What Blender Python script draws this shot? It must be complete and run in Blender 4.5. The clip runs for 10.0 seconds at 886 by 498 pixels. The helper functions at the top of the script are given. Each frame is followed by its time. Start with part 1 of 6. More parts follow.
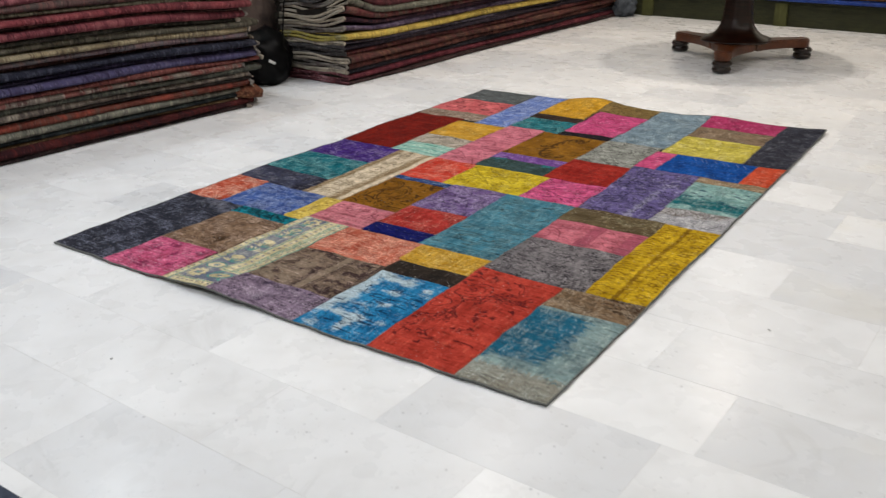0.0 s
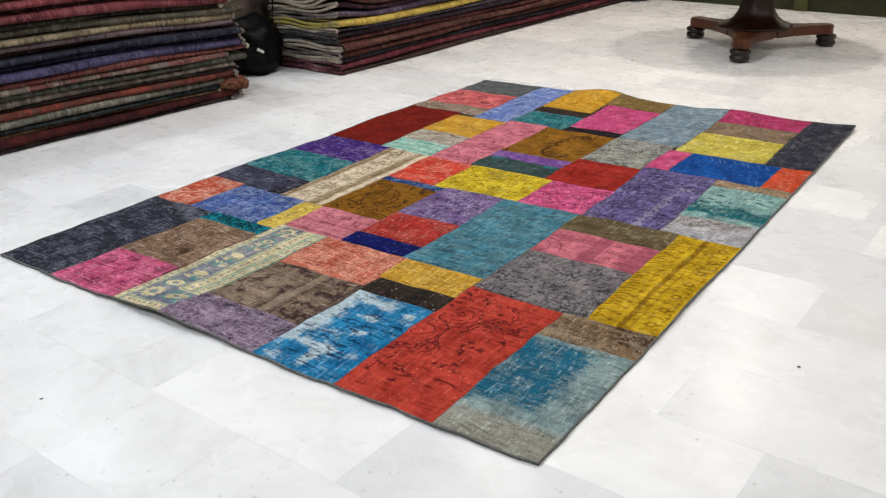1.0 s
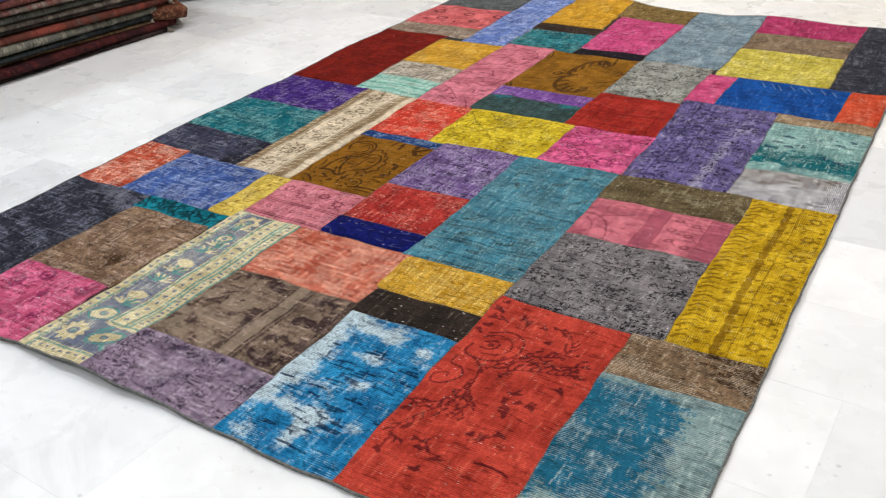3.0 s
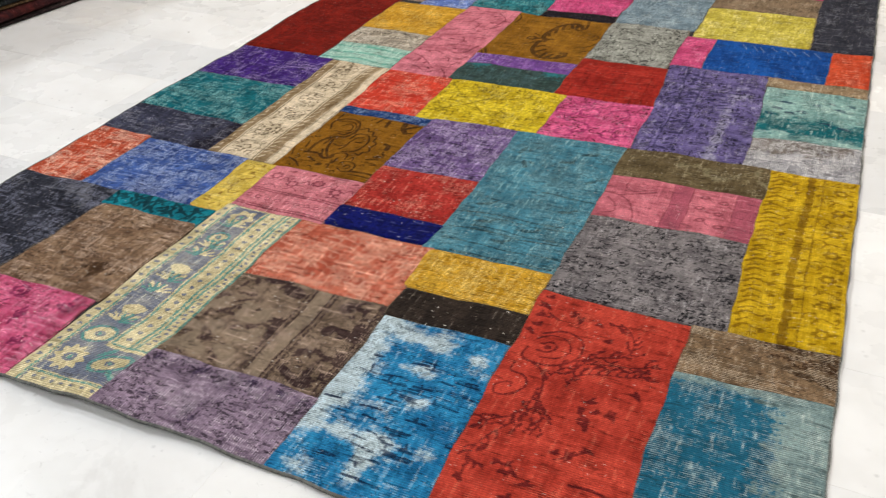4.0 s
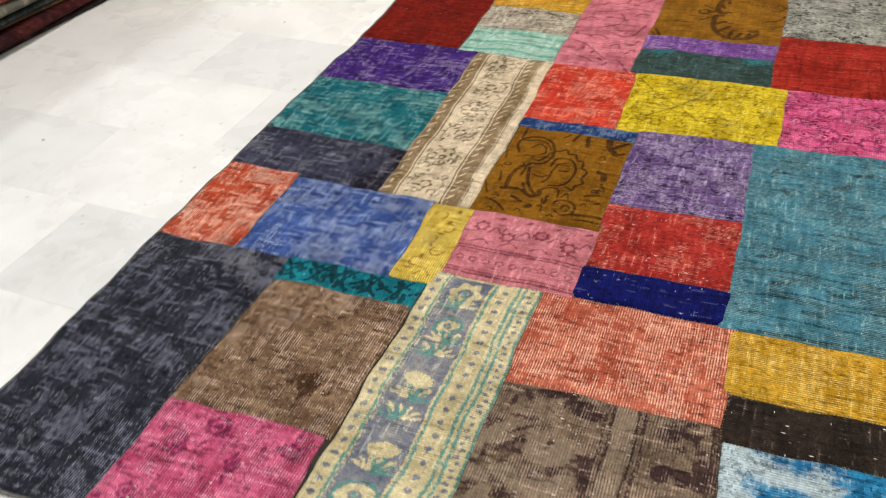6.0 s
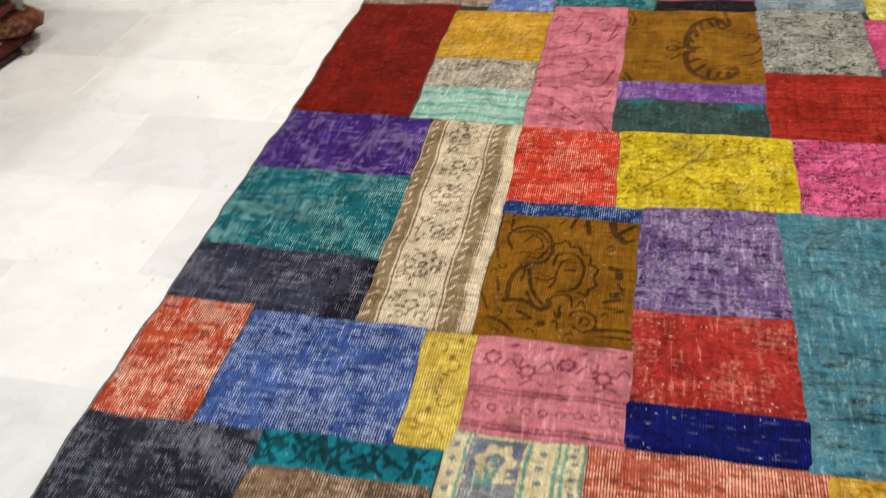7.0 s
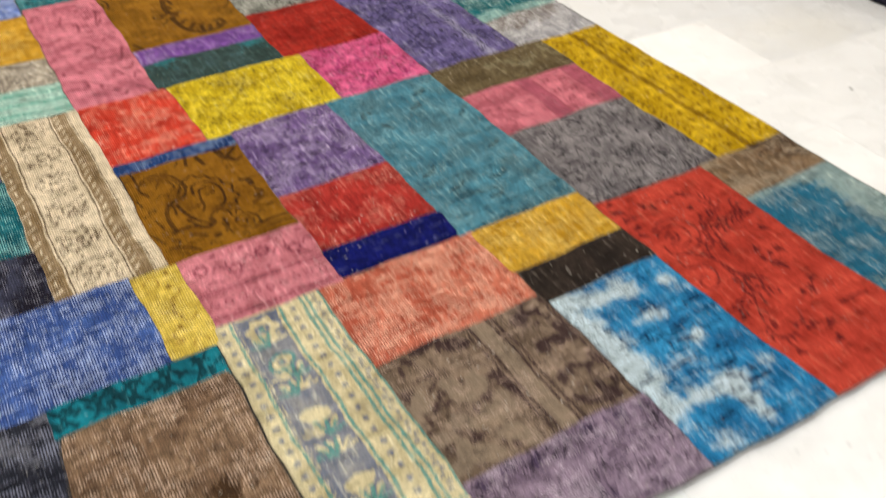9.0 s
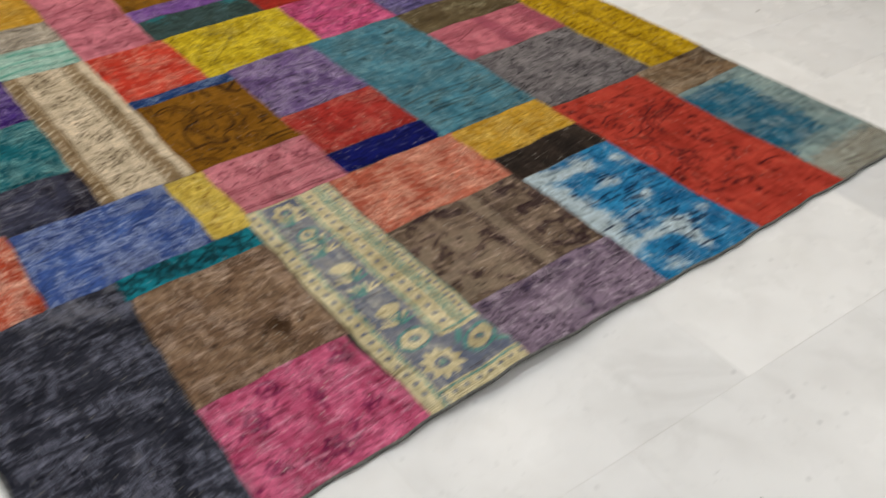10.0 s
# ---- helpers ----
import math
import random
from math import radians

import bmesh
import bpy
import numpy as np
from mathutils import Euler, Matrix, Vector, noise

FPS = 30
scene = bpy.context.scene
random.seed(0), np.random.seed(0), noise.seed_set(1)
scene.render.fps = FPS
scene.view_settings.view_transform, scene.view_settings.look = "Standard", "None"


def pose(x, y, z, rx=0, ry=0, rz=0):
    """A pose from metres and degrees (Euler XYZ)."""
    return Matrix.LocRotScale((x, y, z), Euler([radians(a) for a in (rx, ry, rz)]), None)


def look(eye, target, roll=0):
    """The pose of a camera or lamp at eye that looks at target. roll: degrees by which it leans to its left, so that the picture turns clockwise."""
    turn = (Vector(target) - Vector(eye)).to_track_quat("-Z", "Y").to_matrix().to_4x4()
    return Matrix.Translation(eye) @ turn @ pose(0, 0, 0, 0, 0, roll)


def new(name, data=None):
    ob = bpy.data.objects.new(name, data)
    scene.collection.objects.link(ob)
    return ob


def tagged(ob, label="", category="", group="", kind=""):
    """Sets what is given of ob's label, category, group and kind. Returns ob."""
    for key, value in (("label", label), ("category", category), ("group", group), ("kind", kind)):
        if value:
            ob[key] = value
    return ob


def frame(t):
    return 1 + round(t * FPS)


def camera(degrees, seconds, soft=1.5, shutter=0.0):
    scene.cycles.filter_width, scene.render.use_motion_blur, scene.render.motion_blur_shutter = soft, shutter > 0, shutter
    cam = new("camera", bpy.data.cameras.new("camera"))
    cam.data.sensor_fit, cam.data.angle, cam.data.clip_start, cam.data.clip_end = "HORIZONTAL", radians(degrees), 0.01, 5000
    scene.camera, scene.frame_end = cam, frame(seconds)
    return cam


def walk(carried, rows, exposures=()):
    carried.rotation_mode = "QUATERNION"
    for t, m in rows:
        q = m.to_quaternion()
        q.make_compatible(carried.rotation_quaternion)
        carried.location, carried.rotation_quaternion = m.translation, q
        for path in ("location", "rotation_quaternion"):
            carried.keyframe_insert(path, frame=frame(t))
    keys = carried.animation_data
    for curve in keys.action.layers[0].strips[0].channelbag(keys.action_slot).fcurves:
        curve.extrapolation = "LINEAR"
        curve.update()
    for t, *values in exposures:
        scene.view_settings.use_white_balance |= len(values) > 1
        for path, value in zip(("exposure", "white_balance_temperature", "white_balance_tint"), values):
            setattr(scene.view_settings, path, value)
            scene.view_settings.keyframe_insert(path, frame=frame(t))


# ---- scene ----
cam = camera(53.5, 10.0, soft=1.25, shutter=0.42)
PATH = [
    (0, (2.839, -1.646, 1.175), (1.794, -0.119, 0.414), -0.9),
    (0.1, (2.823, -1.607, 1.166), (1.764, -0.085, 0.417), -1),
    (0.3, (2.802, -1.519, 1.165), (1.735, 0.005, 0.432), -0.7),
    (0.5, (2.783, -1.443, 1.161), (1.694, 0.061, 0.418), -1.2),
    (0.6, (2.77, -1.412, 1.158), (1.678, 0.085, 0.405), -1.4),
    (0.8, (2.749, -1.371, 1.152), (1.682, 0.132, 0.377), -1.2),
    (0.9, (2.733, -1.341, 1.149), (1.671, 0.157, 0.357), -1.1),
    (1, (2.714, -1.323, 1.138), (1.655, 0.177, 0.346), -1.1),
    (1.1, (2.689, -1.29, 1.129), (1.627, 0.215, 0.349), -1.2),
    (1.3, (2.628, -1.222, 1.121), (1.546, 0.287, 0.378), -1.1),
    (1.4, (2.597, -1.193, 1.117), (1.514, 0.319, 0.383), -1.3),
    (1.5, (2.574, -1.173, 1.119), (1.498, 0.344, 0.383), -1.3),
    (1.6, (2.551, -1.147, 1.115), (1.49, 0.371, 0.361), -1.3),
    (1.7, (2.537, -1.124, 1.114), (1.488, 0.389, 0.333), -1.2),
    (1.9, (2.498, -1.077, 1.105), (1.468, 0.425, 0.279), -1.5),
    (2, (2.48, -1.051, 1.092), (1.456, 0.448, 0.252), -1.4),
    (2.1, (2.46, -1.016, 1.086), (1.443, 0.476, 0.227), -1.5),
    (2.4, (2.38, -0.903, 1.073), (1.401, 0.582, 0.159), -2.1),
    (2.5, (2.357, -0.868, 1.07), (1.392, 0.616, 0.138), -2.5),
    (2.7, (2.315, -0.81, 1.073), (1.337, 0.643, 0.108), -3.1),
    (3.8, (1.932, -0.794, 1.081), (1.188, 0.725, 0.014), -2.6),
    (4, (1.877, -0.783, 1.081), (1.164, 0.731, -0.014), -2),
    (4.2, (1.823, -0.752, 1.072), (1.088, 0.73, -0.051), -1.4),
    (4.4, (1.764, -0.689, 1.049), (0.964, 0.73, -0.111), -2.4),
    (4.5, (1.723, -0.667, 1.042), (0.898, 0.724, -0.135), -2.9),
    (4.6, (1.685, -0.647, 1.038), (0.845, 0.727, -0.149), -3.6),
    (4.9, (1.584, -0.583, 1.038), (0.711, 0.75, -0.17), -6),
    (5, (1.553, -0.568, 1.04), (0.666, 0.749, -0.176), -6.3),
    (5.1, (1.522, -0.555, 1.038), (0.609, 0.749, -0.173), -6.6),
    (5.2, (1.482, -0.546, 1.039), (0.556, 0.754, -0.166), -6.7),
    (6.3, (1.053, -0.461, 1.09), (0.501, 1.016, -0.14), -4.4),
    (6.4, (1.027, -0.421, 1.081), (0.482, 1.056, -0.152), -4.7),
    (6.5, (0.995, -0.377, 1.075), (0.46, 1.102, -0.16), -5),
    (6.6, (0.968, -0.326, 1.074), (0.433, 1.142, -0.175), -5.8),
    (6.9, (0.881, -0.204, 1.082), (0.427, 1.289, -0.169), -5.5),
    (7, (0.86, -0.172, 1.09), (0.435, 1.334, -0.155), -5.6),
    (7.1, (0.84, -0.148, 1.094), (0.448, 1.375, -0.141), -5.6),
    (7.2, (0.816, -0.128, 1.1), (0.467, 1.412, -0.127), -5.5),
    (7.4, (0.749, -0.102, 1.112), (0.51, 1.47, -0.102), -6),
    (7.5, (0.705, -0.099, 1.117), (0.604, 1.49, -0.094), -5.3),
    (7.6, (0.665, -0.094, 1.119), (0.7, 1.51, -0.075), -5.1),
    (7.8, (0.579, -0.098, 1.121), (0.828, 1.498, -0.059), -6.1),
    (7.9, (0.539, -0.098, 1.133), (0.862, 1.471, -0.064), -5.5),
    (8, (0.505, -0.109, 1.139), (0.905, 1.435, -0.068), -4.5),
    (8.1, (0.485, -0.124, 1.142), (0.937, 1.407, -0.063), -3.7),
    (8.2, (0.466, -0.144, 1.15), (0.966, 1.375, -0.051), -2.9),
    (8.4, (0.445, -0.193, 1.155), (1.049, 1.295, -0.037), -1.2),
    (8.5, (0.432, -0.236, 1.153), (1.09, 1.229, -0.039), -0.4),
    (8.6, (0.419, -0.282, 1.156), (1.119, 1.152, -0.048), -0.1),
    (8.7, (0.408, -0.339, 1.145), (1.149, 1.074, -0.061), 0.1),
    (8.9, (0.383, -0.446, 1.138), (1.178, 0.905, -0.103), 0.1),
    (9, (0.364, -0.497, 1.129), (1.172, 0.825, -0.135), 0.3),
    (9.1, (0.349, -0.54, 1.125), (1.167, 0.754, -0.162), 0),
    (9.2, (0.333, -0.583, 1.125), (1.162, 0.695, -0.172), -0.6),
    (9.4, (0.289, -0.649, 1.125), (1.177, 0.618, -0.142), -1.3),
    (9.5, (0.257, -0.674, 1.124), (1.183, 0.582, -0.126), -1),
    (9.6, (0.224, -0.696, 1.125), (1.186, 0.549, -0.11), -0.5),
    (9.7, (0.189, -0.719, 1.132), (1.158, 0.518, -0.105), -0.4),
    (9.8, (0.136, -0.733, 1.136), (1.113, 0.5, -0.1), -0.4),
    (9.9, (0.082, -0.752, 1.136), (1.05, 0.483, -0.104), 0),
    (10, (0.043, -0.77, 1.131), (0.974, 0.478, -0.125), -0.3),
]
# Seconds, stops, kelvin, tint: the clip's camera meters and balances as it goes.
EXPOSURES = [(0.0, -0.20, 6550, 10), (0.5, -0.03, 6500, 10), (1.0, -0.04, 6500, 10), (2.0, 0.09, 6370, 10), (2.5, 0.10, 6450, 10), (4.0, 0.02, 6800, 10), (4.5, 0.04, 7150, 10), (5.0, 0.04, 7100, 10),
             (6.5, 0.08, 7050, 10), (7.5, 0.03, 7100, 10), (8.5, 0.07, 7100, 10), (9.0, 0.15, 7100, 10), (9.5, -0.18, 6950, 10), (10.0, -0.38, 7000, 10)]
walk(cam, [(t, look(eye, target, roll)) for t, eye, target, roll in PATH], EXPOSURES)

# ---- light ----
world = bpy.data.worlds.new("room_air")
scene.world = world
world.use_nodes = True
world.node_tree.nodes["Background"].inputs[0].default_value = (0.75, 0.82, 1.0, 1)
world.node_tree.nodes["Background"].inputs[1].default_value = 0.05
CEIL = 2.8
LAMP_WATTS = 25.0


# ---- small tools ----
def srgb(text, k=1.0):
    """A linear colour from a hex text, scaled by k."""
    out = []
    for n in (0, 2, 4):
        v = int(text[n:n + 2], 16) / 255
        out.append((v / 12.92 if v <= 0.04045 else ((v + 0.055) / 1.055) ** 2.4) * k)
    return (*out, 1.0)


def part(name, bm, material, parent=None, label=""):
    """Links a bmesh as one mesh object, under parent if there is one."""
    me = bpy.data.meshes.new(name)
    bm.to_mesh(me)
    bm.free()
    return part_mesh(name, me, material, parent, label)


def part_mesh(name, me, material, parent=None, label=""):
    for m in material if isinstance(material, (list, tuple)) else [material]:
        me.materials.append(m)
    ob = new(name, me)
    if parent:
        ob.parent = parent
    if label:
        ob["label"] = label
    return ob


def empty(name, m, label, category, group=""):
    ob = new(name)
    ob.empty_display_size = 0.1
    ob.matrix_world = m
    return tagged(ob, label, category, group)


def add_box(bm, lo, hi, bevel=0.0, segments=2):
    made = bmesh.ops.create_cube(bm, size=1.0)["verts"]
    for v in made:
        v.co = [lo[n] + (v.co[n] + 0.5) * (hi[n] - lo[n]) for n in range(3)]
    if bevel:
        edges = list({e for v in made for e in v.link_edges})
        bmesh.ops.bevel(bm, geom=edges, offset=bevel, segments=segments, affect="EDGES", profile=0.6)


def add_lathe(bm, profile, around=32, centre=(0, 0), lobes=0, lobe=0.0):
    """A turned form from (radius, height) pairs. lobes: flutes round it."""
    rings = []
    for r, z in profile:
        ring = []
        for k in range(around):
            a = 2 * math.pi * k / around
            q = r * (1 + lobe * math.cos(lobes * a))
            ring.append(bm.verts.new((centre[0] + q * math.cos(a), centre[1] + q * math.sin(a), z)))
        rings.append(ring)
    for a, b in zip(rings, rings[1:]):
        for k in range(around):
            f = bm.faces.new((a[k], a[(k + 1) % around], b[(k + 1) % around], b[k]))
            f.smooth = True
    bm.faces.new(rings[0][::-1])
    bm.faces.new(rings[-1])


# ---- materials ----
class Nodes:
    """A short way to write node trees."""

    def __init__(self, name):
        self.mat = bpy.data.materials.new(name)
        self.mat.use_nodes = True
        self.tree = self.mat.node_tree
        self.bsdf = self.tree.nodes["Principled BSDF"]

    def put(self, socket, value):
        if isinstance(value, bpy.types.NodeSocket):
            self.tree.links.new(value, socket)
        elif value is not None:
            socket.default_value = value

    def node(self, kind, out=0, fields=None, **inputs):
        n = self.tree.nodes.new(kind)
        for key, value in (fields or {}).items():
            setattr(n, key, value)
        for key, value in inputs.items():
            self.put(n.inputs[int(key[1:])] if key[0] == "i" and key[1:].isdigit() else n.inputs[key.replace("_", " ")], value)
        return n.outputs[out]

    def math(self, op, a, b=None, c=None, clamp=False):
        return self.node("ShaderNodeMath", fields={"operation": op, "use_clamp": clamp}, i0=a, i1=b, i2=c)

    def mix(self, f, a, b):
        n = self.tree.nodes.new("ShaderNodeMix")
        n.data_type = "RGBA"
        self.put(n.inputs[0], f), self.put(n.inputs[6], a), self.put(n.inputs[7], b)
        return n.outputs[2]

    def step(self, v, lo, hi):
        """0 below lo, 1 above hi, smooth between."""
        return self.node("ShaderNodeMapRange", fields={"interpolation_type": "SMOOTHSTEP"}, i0=v, i1=lo, i2=hi, i3=0.0, i4=1.0)

    def coords(self, out="Object", scale=(1, 1, 1), shift=None):
        c = self.tree.nodes.new("ShaderNodeTexCoord").outputs[out]
        return self.node("ShaderNodeMapping", Vector=c, Scale=scale, Location=shift)

    def noise(self, vector, scale, detail=3.0, rough=0.55, distort=0.0):
        return self.node("ShaderNodeTexNoise", Vector=vector, Scale=scale, Detail=detail, Roughness=rough, Distortion=distort)

    def random(self):
        return self.node("ShaderNodeObjectInfo", out=5)

    def bump(self, height, distance, strength=1.0):
        self.put(self.bsdf.inputs["Normal"], self.node("ShaderNodeBump", Height=height, Distance=distance, Strength=strength))

    def done(self, colour, rough=0.8, spec=0.5, metal=0.0):
        for key, value in (("Base Color", colour), ("Roughness", rough), ("Specular IOR Level", spec), ("Metallic", metal)):
            self.put(self.bsdf.inputs[key], value)
        return self.mat


def marble(by_island=False):
    n = Nodes("white_marble")
    r = n.node("ShaderNodeNewGeometry", out=8) if by_island else n.random()
    far = n.node("ShaderNodeCombineXYZ", X=n.math("MULTIPLY", r, 37.0), Y=n.math("MULTIPLY", r, 91.0), Z=n.math("MULTIPLY", r, 13.0))
    c = n.node("ShaderNodeVectorMath", fields={"operation": "ADD"}, i0=n.coords(), i1=far)
    cloud = n.noise(c, 3.2, 3.0, 0.5, 0.2)
    mist = n.noise(c, 9.0, 3.0, 0.5, 0.2)
    vein = n.math("ABSOLUTE", n.math("SUBTRACT", n.noise(c, 3.0, 6.0, 0.6, 0.9), 0.5))
    vein = n.math("MULTIPLY", n.step(vein, 0.06, 0.0), n.step(cloud, 0.5, 0.66))
    fleck = n.math("MULTIPLY", n.step(n.noise(c, 55.0, 4.0, 0.75, 0.6), 0.60, 0.70), n.step(n.noise(c, 5.0, 3.0, 0.6), 0.46, 0.62))
    tone = n.step(r, 0.10, 0.90)
    col = n.mix(tone, srgb("d9dbdf"), srgb("eaebed"))
    col = n.mix(n.math("MULTIPLY", n.step(cloud, 0.30, 0.78), 0.36), col, srgb("cdced0"))
    col = n.mix(n.math("MULTIPLY", n.step(mist, 0.35, 0.80), 0.26), col, srgb("c4c3c2"))
    col = n.mix(n.math("MULTIPLY", vein, 0.16), col, srgb("a9a8a8"))
    col = n.mix(n.math("MULTIPLY", fleck, 0.30), col, srgb("8f8f92"))
    speck = n.math("MULTIPLY", n.step(n.node("ShaderNodeTexVoronoi", out=0, Vector=c, Scale=34.0), 0.20, 0.08), n.step(n.noise(c, 4.0, 4.0, 0.7), 0.50, 0.62))
    col = n.mix(n.math("MULTIPLY", speck, 0.42), col, srgb("8a8b90"))
    warm = n.step(n.noise(c, 1.8, 3.0), 0.58, 0.78)
    col = n.mix(n.math("MULTIPLY", warm, 0.14), col, srgb("e6dcbe"))
    n.bump(n.noise(c, 9.0, 4.0), 0.0006, 0.25)
    return n.done(col, n.math("MULTIPLY_ADD", n.noise(c, 7.0, 4.0), 0.16, 0.20), 0.16)


def plain(name, a, b, rough=0.8, scale=14.0, spec=0.4, bump=0.001, metal=0.0, stretch=(1, 1, 1)):
    n = Nodes(name)
    c = n.coords(scale=stretch)
    col = n.mix(n.step(n.noise(c, scale, 5.0, 0.6), 0.35, 0.7), a, b)
    n.bump(n.noise(c, scale * 6, 4.0), bump, 0.5)
    return n.done(col, n.math("MULTIPLY_ADD", n.noise(c, scale * 2, 3.0), 0.2, rough - 0.1), spec, metal)


def wood(name, a, b, rough=0.35, stretch=(2, 2, 16)):
    n = Nodes(name)
    c = n.coords(scale=stretch)
    grain = n.noise(c, 5.0, 6.0, 0.65, 0.8)
    col = n.mix(n.step(grain, 0.3, 0.7), a, b)
    dark = n.step(n.noise(n.coords(scale=(1, 1, 1)), 6.0, 4.0), 0.5, 0.7)
    col = n.mix(n.math("MULTIPLY", dark, 0.5), col, (a[0] * 0.4, a[1] * 0.4, a[2] * 0.4, 1))
    n.bump(grain, 0.0008, 0.4)
    return n.done(col, n.math("MULTIPLY_ADD", grain, 0.2, rough), 0.3)

def pile(name, tones, along=(1, 1, 1)):
    """Wool pile of a folded rug: its tones change in lengths along the fold, with fine dashes across."""
    n = Nodes(name)
    seed = random.Random(name + tones[0]).uniform(0, 40)
    a, b, d = (tuple(0.74 * q + 0.26 * sum(c[:3]) / 3 for q in c[:3]) + (1,) for c in (srgb(t, 0.80) for t in tones))
    run = n.coords(scale=(0.25 * along[0], along[1], 0.25 * along[2]), shift=(seed, seed, 0))
    fine = n.coords(scale=(0.5, 1, 0.5), shift=(seed, 0, seed))
    col = n.mix(n.step(n.noise(run, 6.0, 4.0, 0.7), 0.45, 0.55), a, b)
    col = n.mix(n.math("MULTIPLY", n.step(n.noise(run, 15.0, 4.0, 0.75), 0.52, 0.60), 0.85), col, d)
    dark = n.math("MULTIPLY", n.step(n.noise(run, 34.0, 3.0, 0.75, 0.8), 0.50, 0.58), n.step(n.noise(run, 5.0, 2.0), 0.40, 0.52))
    col = n.mix(n.math("MULTIPLY", dark, 0.85), col, (a[0] * 0.28, a[1] * 0.25, a[2] * 0.3, 1))
    ticks = n.noise(n.coords(scale=(0.25, 1, 0.25)), 110.0, 3.0, 0.7)
    col = n.mix(n.math("MULTIPLY", n.step(ticks, 0.54, 0.70), 0.5), col, (a[0] * 0.4, a[1] * 0.4, a[2] * 0.4, 1))
    col = n.mix(n.math("MULTIPLY", n.step(n.noise(fine, 85.0, 3.0, 0.7), 0.57, 0.67), 0.62), col, (min(1, d[0] * 1.5 + 0.03), min(1, d[1] * 1.5 + 0.03), min(1, d[2] * 1.5 + 0.03), 1))
    grain = n.noise(n.coords(), 210.0, 3.0, 0.8)
    col = n.mix(n.math("MULTIPLY", n.step(grain, 0.48, 0.64), 0.45), col, (a[0] * 0.3, a[1] * 0.3, a[2] * 0.3, 1))
    scrawl = n.math("ABSOLUTE", n.math("SUBTRACT", n.noise(fine, 46.0, 2.0, 0.6, 1.5), 0.5))
    col = n.mix(n.math("MULTIPLY", n.step(scrawl, 0.035, 0.012), 0.45), col, (a[0] * 0.3, a[1] * 0.3, a[2] * 0.32, 1))
    n.bump(n.math("ADD", n.noise(n.coords(), 160.0, 3.0), ticks), 0.005, 0.8)
    return n.done(col, 0.92, 0.12)


MARBLE = marble()
GROUT = plain("grout", srgb("d2d0ca"), srgb("c4c2bc"), 0.85, 30.0)
WALL_PAINT = plain("wall_paint", srgb("dedbd3"), srgb("d0ccc2"), 0.8, 4.0)
CEILING_PAINT = plain("ceiling_paint", srgb("e6e5e1"), srgb("dad8d2"), 0.85, 4.0)
MAHOGANY = wood("dark_mahogany", srgb("2c140a"), srgb("0c0504"), 0.22)
WALNUT = wood("reddish_walnut", srgb("643418"), srgb("42200f"), 0.22, (9, 9, 9))
EBONY = plain("black_lacquer", srgb("120a08"), srgb("1e100c"), 0.22, 20.0)
PALLET_WOOD = wood("green_stained_wood", srgb("30331c"), srgb("1f2013"), 0.6, (2, 12, 12))
PALLET_PALE = wood("olive_wood", srgb("4c4e2a"), srgb("3c3e1e"), 0.6, (12, 12, 2))
BLUE_SHEET = plain("blue_plastic", srgb("1b3a86"), srgb("13296a"), 0.35, 12.0)
BLACK_BAG = plain("black_plastic", srgb("040405"), srgb("070708"), 0.45, 10.0, 0.10)
GREY_CLOTH = plain("grey_blue_cloth", srgb("4a5058"), srgb("363b42"), 0.9, 18.0)
BROWN_CLOTH = plain("grey_brown_cloth", srgb("5a4c46"), srgb("2e2826"), 0.9, 7.0, 0.2, 0.01)
WHITE_TAG = plain("white_paper", srgb("e8e8e6"), srgb("d4d4d2"), 0.7, 20.0)
BLACK_IRON = plain("fixture_white", srgb("d8d8d8"), srgb("cccccc"), 0.5, 20.0)
SLATE_WOOL = plain("slate_wool", srgb("434a58"), srgb("353b48"), 0.95, 40.0, 0.1, 0.003)
BACKING = plain("rug_backing", srgb("2c2b2c"), srgb("3a3836"), 0.95, 60.0, 0.1)
BINDING = plain("binding_yarn", srgb("585a5a"), srgb("7a7a76"), 0.95, 130.0, 0.1, 0.003)

SEAM_YARN = plain("seam_yarn", srgb("8a7c6c"), srgb("4a4440"), 0.9, 9.0, 0.1)


# ---- the room ----
X0, X1, Y0, Y1 = -3.2, 5.0, -4.2, 7.6
TILE_TURN = -2.0


def wall(name, lo, hi, material=WALL_PAINT):
    bm = bmesh.new()
    add_box(bm, lo, hi)
    return tagged(part(name, bm, material), kind="structure")


wall("wall_west", (X0 - 0.15, Y0 - 0.15, 0), (X0, Y1 + 0.15, CEIL))
wall("wall_east", (X1, Y0 - 0.15, 0), (X1 + 0.15, Y1 + 0.15, CEIL))
wall("wall_south", (X0, Y0 - 0.15, 0), (X1, Y0, CEIL))
wall("wall_north", (X0, Y1, 0), (X1, Y1 + 0.15, CEIL))
wall("ceiling", (X0 - 0.15, Y0 - 0.15, CEIL), (X1 + 0.15, Y1 + 0.15, CEIL + 0.12), CEILING_PAINT)
floor = wall("floor", (X0, Y0, -0.12), (X1, Y1, -0.0006), GROUT)


